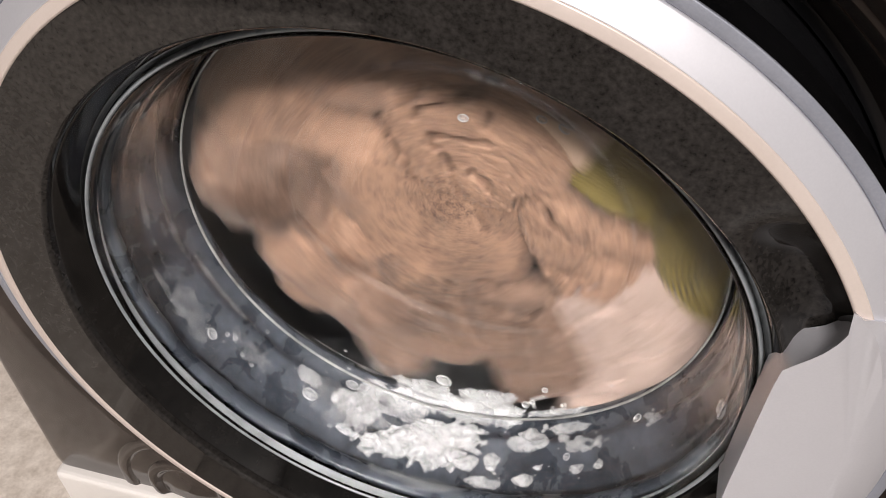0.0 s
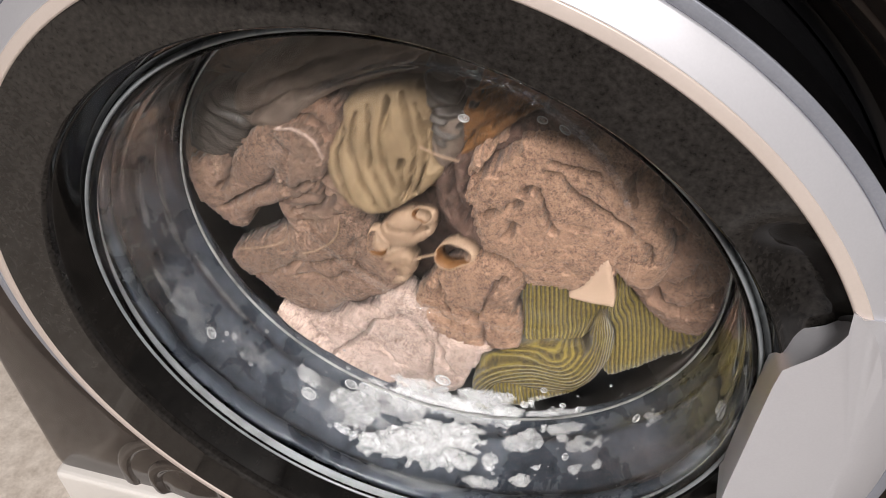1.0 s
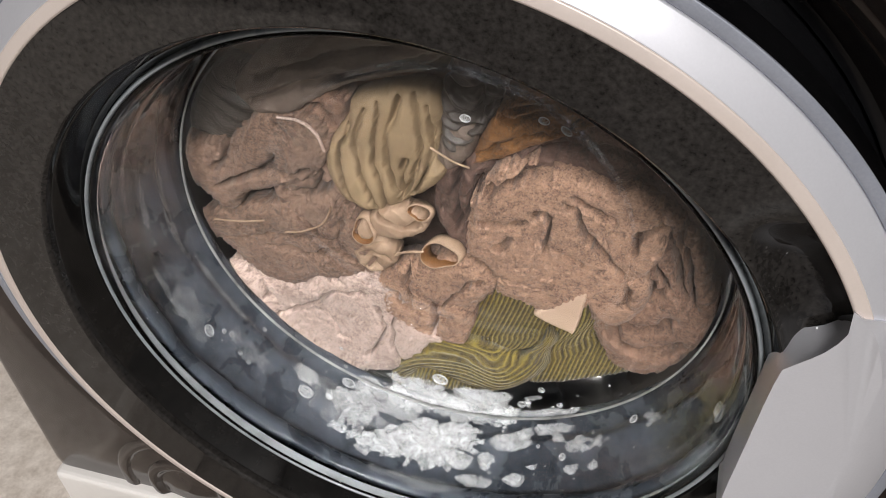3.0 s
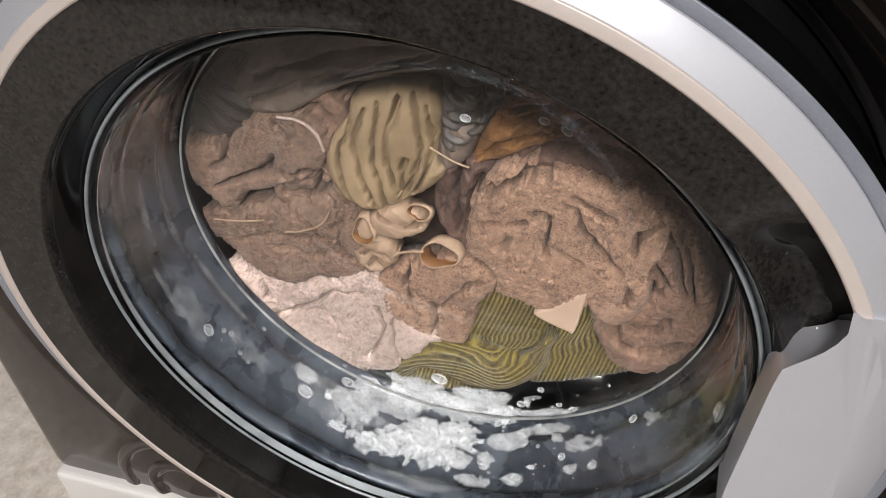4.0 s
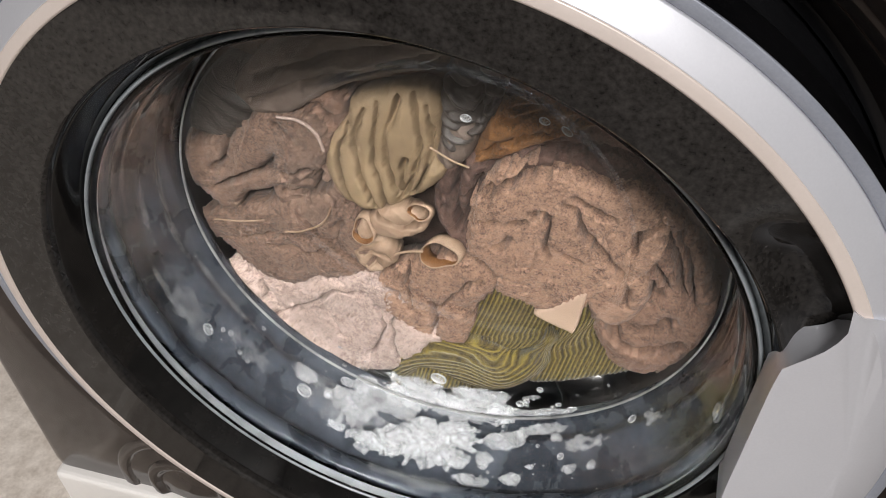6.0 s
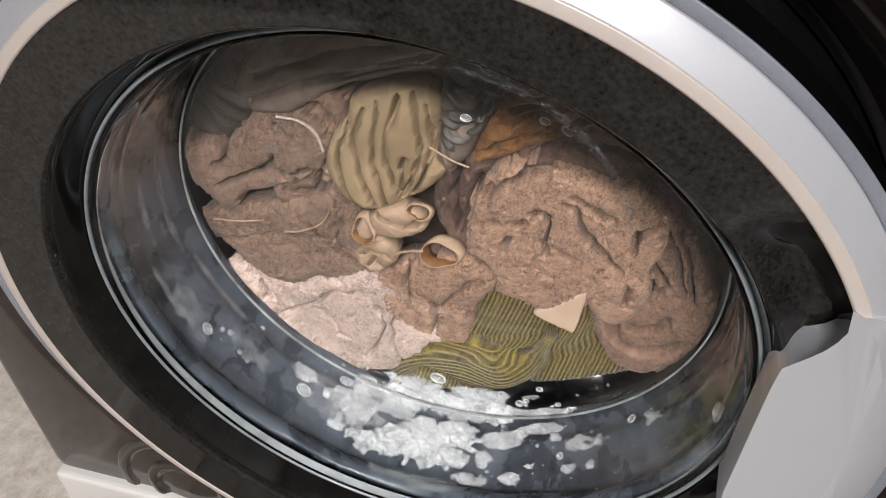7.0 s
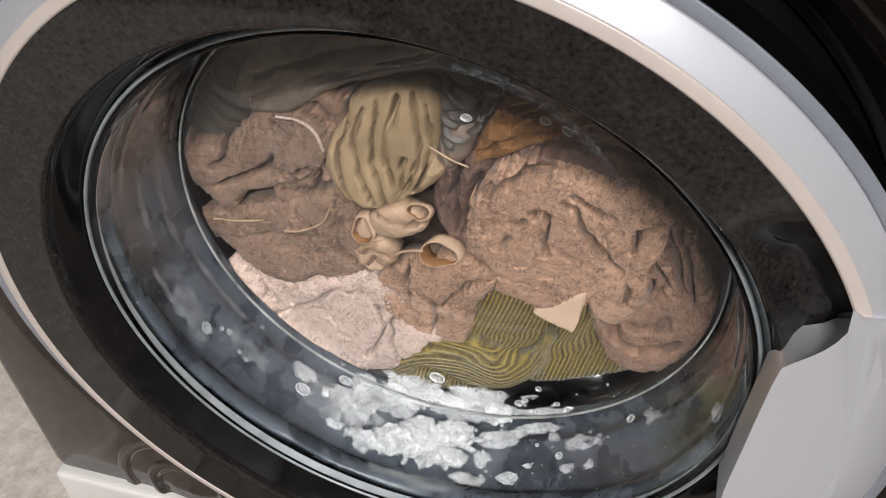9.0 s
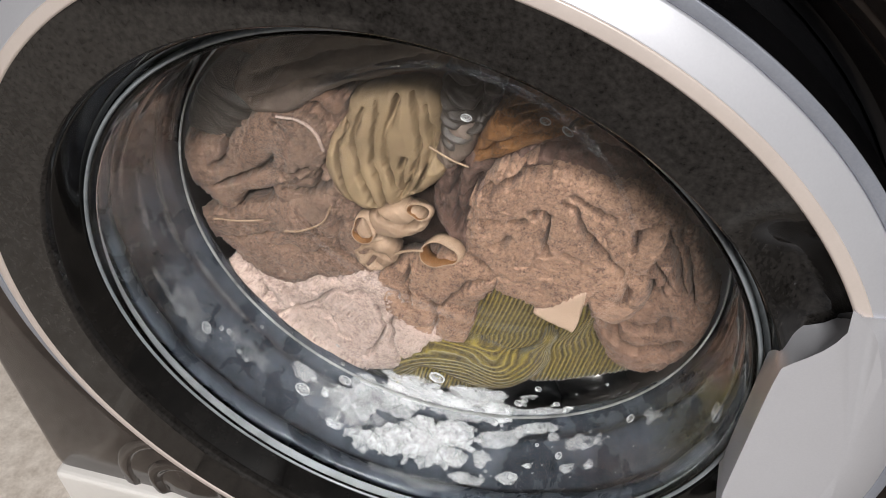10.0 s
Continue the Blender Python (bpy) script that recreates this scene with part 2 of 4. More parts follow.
def clotted(p, d, seed, cracks=0.006, lumps=0.005, size=26.0):
    """Wet towelling: soft lumps split by narrow ragged creases, with a crumbly pile."""
    w = p + 0.007 * np.stack([fractal(p * 55, seed + 3, 3), fractal(p * 55, seed + 5, 3), fractal(p * 55, seed + 9, 3)], 1)
    n = lattice(w * size, seed) + 0.3 * lattice(w * size * 2.3, seed + 1)
    k = lattice(w * size * 1.4, seed + 2)
    crease = np.exp(-(n / 0.085) ** 2) * step(k, 0.0, 0.25)
    fine = np.exp(-(lattice(w * size * 2.1, seed + 6) / 0.06) ** 2) * step(lattice(w * size * 1.7, seed + 12), 0.2, 0.5)
    return lumps * fractal(p * 30, seed + 4, 2) - cracks * crease - 0.4 * cracks * fine + 0.0008 * fractal(p * 240, seed + 8, 2, 0.7) + 0.0008 * lattice(p * 620, seed + 21)


def curve(points, closed=False, n=8):
    """A smooth line through a few (x, z) points in millimetres, in metres."""
    q = np.array(points, float) * 0.001
    m = len(q)
    out = []
    for i in range(m if closed else m - 1):
        p0, p1, p2, p3 = (q[k % m] if closed else q[min(max(k, 0), m - 1)] for k in (i - 1, i, i + 1, i + 2))
        for f in np.arange(n) / n:
            out.append(0.5 * (2 * p1 + (p2 - p0) * f + (2 * p0 - 5 * p1 + 4 * p2 - p3) * f * f + (3 * p1 - p0 - 3 * p2 + p3) * f ** 3))
    return np.array(out + [out[0] if closed else q[-1]])


def from_line(p, line):
    """Distance of the points p (n x 2) from a line, and the side they lie on."""
    best, side = np.full(len(p), 9.0), np.zeros(len(p))
    for a, b in zip(line, line[1:]):
        e = b - a
        f = np.clip(((p - a) @ e) / max(e @ e, 1e-12), 0, 1)
        v = p - a - f[:, None] * e
        d = np.hypot(v[:, 0], v[:, 1])
        near = d < best
        side = np.where(near, np.sign(e[0] * v[:, 1] - e[1] * v[:, 0]), side)
        best = np.minimum(best, d)
    return best, side


def within(p, line):
    odd = np.zeros(len(p), bool)
    for a, b in zip(line, line[1:]):
        cross = (a[1] > p[:, 1]) != (b[1] > p[:, 1])
        x = a[0] + (p[:, 1] - a[1]) * (b[0] - a[0]) / (b[1] - a[1] if abs(b[1] - a[1]) > 1e-12 else 1e-12)
        odd ^= cross & (p[:, 0] < x)
    return odd


def pressed(name, label, category, outline, material, y, seed, soft=0.009, thick=0.022, creases=(), deep=0.009, slim=0.0015, pillow=0.003, lumps=0.002,
            fray=0.0012, pile=0.0006, wrinkle=0.0, across=(1, 0.3), pitch=300.0, ribs=None, along=False, rib=0.0027, swing=1.0, cell=0.0007, slope=(0, 0)):
    """A piece of laundry pressed against the glass: an outline with rounded sides, hand-laid creases, lumps, wrinkles and pile."""
    line = curve(outline, True)
    low, top = line.min(0) - 0.004, line.max(0) + 0.004
    nx, nz = int((top[0] - low[0]) / cell) + 2, int((top[1] - low[1]) / cell) + 2
    gx, gz = np.meshgrid(np.linspace(low[0], top[0], nx), np.linspace(low[1], top[1], nz), indexing="ij")
    p = np.stack([gx.ravel(), gz.ravel()], 1)
    p3 = np.stack([p[:, 0], p[:, 1], np.full(len(p), seed * 0.71)], 1)
    d = from_line(p, line)[0]
    d = np.where(within(p, line), d, -d) + fray * fractal(p3 * 140, seed, 2) + 0.9 * fray * fractal(p3 * 520, seed + 1, 2)
    keep = d > 0
    q = np.clip(d / soft, 0, 1)
    h = soft * (1 - np.sqrt(np.clip(1 - (1 - q) ** 2, 0, 1)))
    wob = p + (0.0016 if pile else 0.0010) * np.stack([fractal(p3 * 150, seed + 5, 3), fractal(p3 * 150, seed + 6, 3)], 1)
    for k, c in enumerate(creases):
        dc = from_line(wob, curve(c))[0]
        open_ = slim * (1 + 0.6 * lattice(p3 * 110, seed + 40 + k))
        h += (1.5 if pile else 1 + lattice(p3 * 60, seed + 70 + k)) * deep * np.exp(-(dc / open_) ** 4) + pillow * np.exp(-dc / 0.003)
    h += lumps * fractal(p3 * 34, seed + 9, 2) + slope[0] * (p[:, 0] - line[:, 0].mean()) + slope[1] * (p[:, 1] - line[:, 1].mean())
    if pile:
        crack = np.exp(-(lattice(np.c_[wob, p3[:, 2]] * 75, seed + 12) / 0.07) ** 2) * step(lattice(p3 * 48, seed + 13), 0.3, 0.6)
        h += 0.0024 * crack + pile * (lattice(p3 * 700, seed + 14) + 0.15 * lattice(p3 * 300, seed + 15))
    if wrinkle:
        w = fractal(p3 * 26, seed + 16, 3)
        u = p @ np.array(across)
        h += wrinkle * (np.abs(np.sin(u * pitch + 3 * w)) + 0.5 * np.sin(u * pitch * 0.43 + 4 * w) + 0.3 * np.sin(u * pitch * 2.2 + 6 * w))
    turns = None
    if ribs:
        guide = curve(ribs)
        if along:                                # the ribs keep their height over a line that runs across
            turns = (p[:, 1] - np.interp(p[:, 0], guide[:, 0], guide[:, 1])) * 2 * math.pi / rib
        else:
            dr, sr = from_line(p, guide)
            turns = dr * sr * 2 * math.pi / rib
        turns = turns + 0.5 * fractal(p3 * 60, seed + 18, 2)
        h += 0.00055 * np.cos(turns)
    h = y + h - PRESS
    front = PRESS + 0.0016 * np.logaddexp(0, h / 0.0016)
    r = np.hypot(p[:, 0], p[:, 1])
    p = p * np.minimum(1, 0.168 / np.maximum(r, 1e-6))[:, None]
    ok = keep.reshape(nx, nz)
    i, j = np.nonzero(ok[:-1, :-1] & ok[1:, :-1] & ok[1:, 1:] & ok[:-1, 1:])
    quads = np.stack([i * nz + j, (i + 1) * nz + j, (i + 1) * nz + j + 1, i * nz + j + 1], 1)
    used = np.unique(quads)
    ids = np.full(len(p), -1)
    ids[used] = np.arange(len(used))
    n = len(used)
    edges = {(a, b) for f in quads.tolist() for a, b in zip(f, f[1:] + f[:1])}
    rim = [(a, b) for a, b in edges if (b, a) not in edges]
    c = (line.min(0) + line.max(0)) / 2
    back = np.full(n, y + max(thick, soft + 0.006))
    verts = np.concatenate([np.stack([p[used, 0] - c[0], front[used] - y, p[used, 1] - c[1]], 1), np.stack([p[used, 0] - c[0], back - y, p[used, 1] - c[1]], 1)])
    faces = ids[quads].tolist() + (ids[quads][:, ::-1] + n).tolist() + [(int(ids[b]), int(ids[a]), int(ids[a]) + n, int(ids[b]) + n) for a, b in rim]
    mesh = bpy.data.meshes.new(name)
    mesh.from_pydata(verts.tolist(), [], faces)
    if turns is not None:
        layer = mesh.uv_layers.new(name="ribs")
        index = np.zeros(len(mesh.loops), np.int32)
        mesh.loops.foreach_get("vertex_index", index)
        u = np.concatenate([turns[used], turns[used]])[index]
        layer.data.foreach_set("uv", np.stack([u, np.full(len(u), 0.5)], 1).ravel().astype(np.float32))
    ob = mesh_object(name, mesh, material)
    ob.location = (c[0], y, ZC + c[1])
    tagged(ob, label, category, "laundry in the drum")
    LAUNDRY.append((ob, Vector(ob.location), swing))
    return ob


# ---------------------------------------------------------------- the room
def slab(name, x0, x1, y0, y1, z0, z1, material, label):
    ob = part(name, box_bm(x0, x1, y0, y1, z0, z1), material)
    tagged(ob, label, name.split("_")[0], kind="structure")
    return ob


slab("floor", -1.5, 1.5, -2.6, 0.75, -0.08, 0, FLOOR, "speckled brown stone floor round the machine, coloured dark for a person's shade")
slab("ceiling", -1.5, 1.5, -2.6, 0.75, 2.4, 2.48, CEILING, "plain white painted ceiling over the room")
slab("wall_back", -1.6, 1.6, 0.75, 0.85, -0.08, 2.48, PLASTER, "pale plastered wall behind the machine")
slab("wall_front", -1.6, 1.6, -2.7, -2.6, -0.08, 2.48, PLASTER, "pale plastered wall across from the machine")
slab("wall_left", -1.6, -1.5, -2.6, 0.75, -0.08, 2.48, PLASTER, "pale plastered side wall of the room")
slab("wall_right", 1.5, 1.6, -2.6, 0.75, -0.08, 2.48, PLASTER, "pale plastered side wall of the room")

# added ledge holds the bright ground colour that the darkened floor lacks
ledge = part("stone_ledge", box_bm(-1.498, -0.306, -0.70, 0.748, 0.001, 0.17, 0.012, 3), LEDGE, None)
tagged(ledge, "cream speckled ledge added as the bright ground beside the machine", "ledge", kind="structure")

ceiling_lamp = new("ceiling_lamp")
tagged(ceiling_lamp, "flat rectangular ceiling lamp giving warm white light", "lamp")
ceiling_lamp.location = (LAMP.x, LAMP.y, 2.4)
part("housing", box_bm(-0.28, 0.28, -0.14, 0.14, -0.035, 0, 0.006), WHITE, ceiling_lamp)
part("diffuser", box_bm(-0.255, 0.255, -0.115, 0.115, -0.042, -0.036, 0.002), LAMP_GLOW, ceiling_lamp, "glowing white diffuser")

# ---------------------------------------------------------------- the washing machine
machine = new("washing_machine")
tagged(machine, "front-loading washing machine with black front and silver door ring", "washing machine")


def front_panel():
    """The black front: a rounded sheet with a stepped round mouth for the door."""
    ring = round_profile([(0.222, 0.062), (0.234, 0.046), (0.2405, 0.034), (0.2425, 0.0325), (0.2490, 0.022), (0.2520, 0.0205),
                          (0.2600, 0.0095), (0.2630, 0.0085), (0.2670, 0.0045), (0.2700, 0.0040)], 0.0012)
    seg, verts, faces = 256, [], []
    n = len(ring)
    x0, x1, z0, z1 = -0.286, 0.286, -0.232, 0.268

    def edge(a, grow, y):
        c, s = math.cos(a), math.sin(a)
        k = min((x1 + grow) / c if c > 1e-9 else 9, (x0 - grow) / c if c < -1e-9 else 9,
                (z1 + grow) / s if s > 1e-9 else 9, (z0 - grow) / s if s < -1e-9 else 9)
        return k * c, y, ZC + k * s

    rims = [(0.0, 0.004), (0.004, 0.0052), (0.008, 0.009), (0.010, 0.015), (0.010, 0.04)]
    for i in range(seg):
        a = 2 * math.pi * i / seg
        far = edge(a, 0, 0)
        limit = math.hypot(far[0], far[2] - ZC) - 0.002
        for r, y in ring:
            q = min(r, limit)
            verts.append((q * math.cos(a), y, ZC + q * math.sin(a)))
        for grow, y in rims:
            verts.append(edge(a, grow, y))
    m = n + len(rims)
    for i in range(seg):
        j = (i + 1) % seg
        for k in range(m - 1):
            faces.append((i * m + k, i * m + k + 1, j * m + k + 1, j * m + k))
    mesh = bpy.data.meshes.new("front_panel")
    mesh.from_pydata(verts, [], faces)
    bm = bmesh.new()
    bm.from_mesh(mesh)
    bmesh.ops.recalc_face_normals(bm, faces=bm.faces)
    bm.to_mesh(mesh)
    bm.free()
    return mesh_object("front_panel", mesh, PANEL, machine, "black-brown glossy front panel", True)


front_panel()


def cabinet():
    """The enamelled shell: two sides, top, bottom and back of thin sheet, open to the front."""
    bm = bmesh.new()
    for x0, x1, y0, y1, z0, z1 in ((-0.298, -0.292, 0.014, 0.60, 0.015, 0.85), (0.292, 0.298, 0.014, 0.60, 0.015, 0.85), (-0.292, 0.292, 0.014, 0.60, 0.844, 0.85),
                                   (-0.292, 0.292, 0.014, 0.60, 0.015, 0.021), (-0.292, 0.292, 0.594, 0.60, 0.021, 0.844)):
        one = box_bm(x0, x1, y0, y1, z0, z1)
        mesh = bpy.data.meshes.new("sheet")
        one.to_mesh(mesh)
        one.free()
        bm.from_mesh(mesh)
        bpy.data.meshes.remove(mesh)
    return part("cabinet", bm, WHITE, machine, "white enamelled steel cabinet")


cabinet()
for sx in (-0.25, 0.25):
    for sy in (0.11, 0.57):
        bm = bmesh.new()
        bmesh.ops.create_cone(bm, cap_ends=True, segments=20, radius1=0.022, radius2=0.018, depth=0.016)
        bmesh.ops.translate(bm, verts=bm.verts, vec=(sx, sy, 0.008))
        part("foot", bm, BLACK, machine)
part("lower_panel", box_bm(-0.2905, 0.296, -0.004, 0.065, 0.02, ZC - 0.2335, 0.004, 3), WHITE, machine, "white lower front panel")
part("control_panel", box_bm(-0.296, 0.296, 0.002, 0.065, ZC + 0.280, 0.85, 0.006, 3), BLACK, machine, "black control fascia")
for name, r0, r1, dy in (("round_recess", 0.056, 0.048, 0.0), ("round_boss", 0.032, 0.026, -0.0015)):
    lathe(name, round_profile([(r0 + 0.002, 0.006 + dy), (r0, 0.001 + dy), (r1, 0.0 + dy), (r1 - 0.004, 0.0035 + dy),
                               (r1 * 0.5, 0.0018 + dy), (0.0005, 0.0008 + dy)], 0.002), PANEL, machine, seg=64, centre=(-0.178, 0.002, ZC - 0.222 + (0.0 if r0 > 0.05 else 0.0)))

# tub behind the door, so that no light leaks in
lathe("tub", [(0.222, 0.055), (0.262, 0.06), (0.262, 0.42), (0.001, 0.43)], BLACK, machine, seg=96)


def gasket_warp(a, r, y):
    return r + 0.0012 * math.sin(a * 7 + 60 * y) + 0.0008 * math.sin(a * 19 + 1), y


GASKET = [(0.196, 0.030), (0.186, 0.0135), (0.1740, 0.0105), (0.1672, 0.0085), (0.1656, 0.0140), (0.1690, 0.0210), (0.1790, 0.026), (0.1790, 0.034), (0.1760, 0.044),
          (0.1700, 0.054), (0.1670, 0.060), (0.1690, 0.066), (0.1650, 0.074), (0.1650, 0.082), (0.168, 0.090), (0.178, 0.097), (0.215, 0.097)]
# added black sheet keeps the gap between door and front panel dark
lathe("collar", [(0.1945, 0.0275), (0.2225, 0.0615)], BLACK, machine, "black sheet added to keep the gap round the gasket dark", 128)
lathe("gasket", round_profile(GASKET, 0.003, 4), RUBBER, machine, "wet grey rubber door gasket", 200, warp=gasket_warp)

drum = lathe("drum", [(0.184, 0.104), (0.188, 0.100), (0.194, 0.102), (0.232, 0.118), (0.240, 0.128), (0.240, 0.38), (0.225, 0.395), (0.001, 0.40)], STEEL, machine,
             "stainless steel drum", 128, centre=(0, 0, 0))
drum.location = (0, 0, ZC)
for k in range(3):
    bm = box_bm(-0.022, 0.022, 0.14, 0.37, -0.24, -0.195, 0.012, 3)
    lifter = part("lifter", bm, STEEL, drum, smooth=True)
    lifter.rotation_euler = (0, radians(100 + 120 * k), 0)

# ---------------------------------------------------------------- the door
door = lathe("door", round_profile([(0.2060, -0.006), (0.2075, -0.0200), (0.2086, -0.0195), (0.2137, -0.0196), (0.2138, -0.0209), (0.2255, -0.0128), (0.2258, -0.0100)], 0.0005),
             SILVER, machine, "silver-painted round door ring", 256)
lathe("door_bevel", round_profile([(0.2075, -0.0150), (0.2077, -0.0214), (0.2089, -0.0224), (0.2138, -0.0213), (0.2139, -0.0200)], 0.0006), CREAM, door, "cream inner bevel of the door ring", 256)
lathe("door_edge", round_profile([(0.2256, -0.0090), (0.2258, -0.0124), (0.2275, -0.0128), (0.2317, -0.0122), (0.2300, -0.0080)], 0.0008), EDGE, door, "darker silver edge of the door ring", 256)
lathe("door_back", round_profile([(0.2304, -0.0115), (0.2295, 0.012), (0.222, 0.024), (0.205, 0.024)], 0.002), BLACK, door, "black plastic back of the door", 192)


def pocket(a, r, y):
    """The finger pocket behind the handle sinks into the ring as a smooth hollow."""
    deg = math.degrees(a)
    deg = deg - 360 if deg > 180 else deg
    k = float(1 - step(abs(deg), 27, 41)) * math.sin(math.pi * min(1.0, max(0.0, (r - 0.1775) / 0.0305))) ** 0.7
    return r, y + 0.020 * k


lathe("cover_ring", round_profile([(0.1765, -0.004), (0.1780, -0.0185), (0.1795, -0.0203), *[(0.1800 + 0.0012 * i, -0.0205 - 0.00004 * i) for i in range(24)], (0.2088, -0.0214)], 0.0008),
      COVER, door, "smoked glossy plastic cover ring", 256, warp=pocket)
lathe("glass_holder", round_profile([(0.1800, -0.0120), (0.1786, -0.0150), (0.1772, -0.0152), (0.1722, -0.0060), (0.1704, -0.0026), (0.1694, -0.0008), (0.1692, 0.006), (0.1760, 0.010)], 0.0015), SMOKED, door, "black glossy inner door ring", 192)


FAR = [(0.1665, 0.0060), (0.1640, 0.0120), (0.1614, 0.0300), (0.1590, 0.0480), (0.1574, 0.0600), (0.1563, 0.0660), (0.1500, 0.0718), (0.1440, 0.0735),
       (0.1100, 0.0786), (0.1050, 0.0799), (0.1010, 0.0823), (0.0960, 0.0836), (0.0500, 0.0840), (0.0, 0.0842)]


def glass_bowl():
    near = [(0.0, 0.0795), (0.0500, 0.0794), (0.0950, 0.0792), (0.0996, 0.0784), (0.1040, 0.0755), (0.1085, 0.0739), (0.1440, 0.0690), (0.1494, 0.0680), (0.1528, 0.0636), (0.1540, 0.0590),
            (0.1562, 0.0480), (0.1586, 0.0300), (0.1594, 0.0205), (0.1606, 0.0165), (0.1614, 0.0120), (0.1634, 0.0030), (0.1645, -0.0012), (0.1656, -0.0020), (0.1665, -0.0010)]
    ob = lathe("glass_bowl", round_profile(near, 0.0025, 3) + round_profile(FAR, 0.003, 3), GLASS, door, "clear wet glass bowl", 256)
    lathe("glass_edge", round_profile([(0.1666, 0.0050), (0.1667, -0.0014), (0.1674, -0.0024), (0.1682, -0.0022), (0.1687, -0.0010), (0.1688, 0.0020)], 0.0004), FROST, door, "pale ground edge of the glass", 256)
    # added ring: paints the light caught in the bowl's corner
    lathe("moulded_ridge", [(0.1514, 0.0640), (0.1508, 0.0642), (0.1504, 0.0648), (0.1506, 0.0654)], CORNER_GLINT, door, "thin bright ring added as the highlight along the glass corner", 256)
    ob.visible_shadow = False
    return ob


glass_bowl()


def handle():
    """Silver grip plate: a near-straight inner edge, scooped ends, and a flat front that runs into the ring."""
    base = [(0.1690, 0.0455), (0.1703, 0.0500), (0.1740, 0.0535), (0.1795, 0.0555), (0.1850, 0.0585), (0.1900, 0.0635), (0.1930, 0.0710), (0.1935, 0.0770)]
    front = [(0.1690, 0.0480), (0.1708, 0.0520), (0.1745, 0.0560), (0.1795, 0.0610), (0.1835, 0.0655), (0.1870, 0.0710), (0.1895, 0.0770), (0.1890, 0.0880)]

    def outline(k, y):
        top = [(a[0] * (1 - k) + b[0] * k, a[1] * (1 - k) + b[1] * k) for a, b in zip(base, front)]
        h = top[0][1]
        pts = []
        for i in range(17):
            z = -h + 2 * h * i / 16
            pts.append((0.1642 + 0.09 * z + 0.0010 * k + 0.0006 * (z / h) ** 8, z))
        pts += top[1:-1]
        pts = [(x, y + 0.0023 * k * min(1.0, abs(z) / 0.088) ** 3, z) for x, z in pts]
        a0 = math.atan2(top[-1][1], top[-1][0])
        tip = math.hypot(*top[-1])
        for i in range(41):                                   # the outer side lies on the ring
            a = a0 - 2 * a0 * i / 40
            r = 0.2252 + (tip - 0.2252) * float(step(abs(a) / a0, 0.80, 1.0))
            lie = float(np.interp(r, (0.2077, 0.2089, 0.2138, 0.2255), (-0.0216, -0.0226, -0.0215, -0.0130))) - 0.0016
            pts.append((r * math.cos(a), -0.004 + (lie + 0.004) * k, r * math.sin(a)))
        return pts + [(x - 0.011, y + 0.0023 * k * min(1.0, abs(z) / 0.088) ** 3, -z) for x, z in reversed(top[1:-1])]

    rows = [outline(0, -0.004), outline(0.15, -0.012), outline(0.45, -0.0195), outline(0.75, -0.0236), outline(0.92, -0.0256), outline(1.0, -0.0264)]
    bm = bmesh.new()
    loops = [[bm.verts.new((x, y, ZC + z)) for x, y, z in row] for row in rows]
    n = len(loops[0])
    for a, b in zip(loops, loops[1:]):
        for i in range(n):
            bm.faces.new((a[i], a[(i + 1) % n], b[(i + 1) % n], b[i]))
    ring = [bm.verts.new(v.co) for v in loops[-1]]
    first = 17 + len(base) - 2
    arc = ring[first:first + 41]
    crest = [arc[0]]
    for v in arc[1:-1]:                                       # the front bends over the ring's crest
        r = math.hypot(v.co.x, v.co.z - ZC)
        q = min(r, 0.2090 + (r - 0.2090) * 0.3) / r
        crest.append(bm.verts.new((v.co.x * q, v.co.y + (-0.0242 - v.co.y) * min(1.0, (r - r * q) / 0.0110), ZC + (v.co.z - ZC) * q)))
    crest.append(arc[-1])
    for i in range(40):
        bm.faces.new([v for k, v in enumerate((arc[i], arc[i + 1], crest[i + 1], crest[i])) if not (k > 1 and v in (arc[0], arc[-1]))])
    ends = [bm.verts.new(v.co) if i < 9 or i > 31 else v for i, v in enumerate(crest)]
    rim = ring[:first] + ends + ring[first + 41:]
    hub = bm.verts.new((0.2055, -0.0253, ZC))
    for i in range(n):
        bm.faces.new((rim[i], rim[(i + 1) % n], hub))
    return part("handle", bm, SILVER, door, "silver grip plate", True)


handle()

# ---------------------------------------------------------------- laundry
cloth("towel_heap", "heap of dark brown wet towels deep in the drum", "towel", (0.0, 0.235, -0.055), (0.150, 0.075, 0.120), DARK, clotted, 3)
pressed("rag", "dark brown cloth deep behind the pullover", "cloth", [(22, 77), (31, 92), (47, 96), (76, 88), (82, 69), (48, 62)], DARK, 0.104, 1, 0.010, creases=([(30, 80), (50, 85), (70, 78)],), fray=0.0005)
pressed("sock", "dark grey wet sock wedged beside the rolled towel", "sock", [(-158, 30), (-150, 55), (-128, 72), (-112, 66), (-112, 48), (-128, 26), (-142, 22)], SHEER, 0.094, 27, 0.010, pile=0, fray=0.0004, wrinkle=0.0016, across=(0.8, 1), pitch=260, swing=0.3)
pressed("trousers", "dark brown trousers wedged between the towels", "trousers", [(-10, 20), (-1, 36), (13, 40), (23, 30), (16, 11), (13, -13), (8, -40), (-9, -28), (-15, -5)], DARK, 0.097, 2, 0.010,
        creases=([(5, 30), (0, 5), (2, -20)], [(14, 22), (7, 0), (6, -20)]), fray=0.0005, pile=0.0003, wrinkle=0.001, swing=0.7)
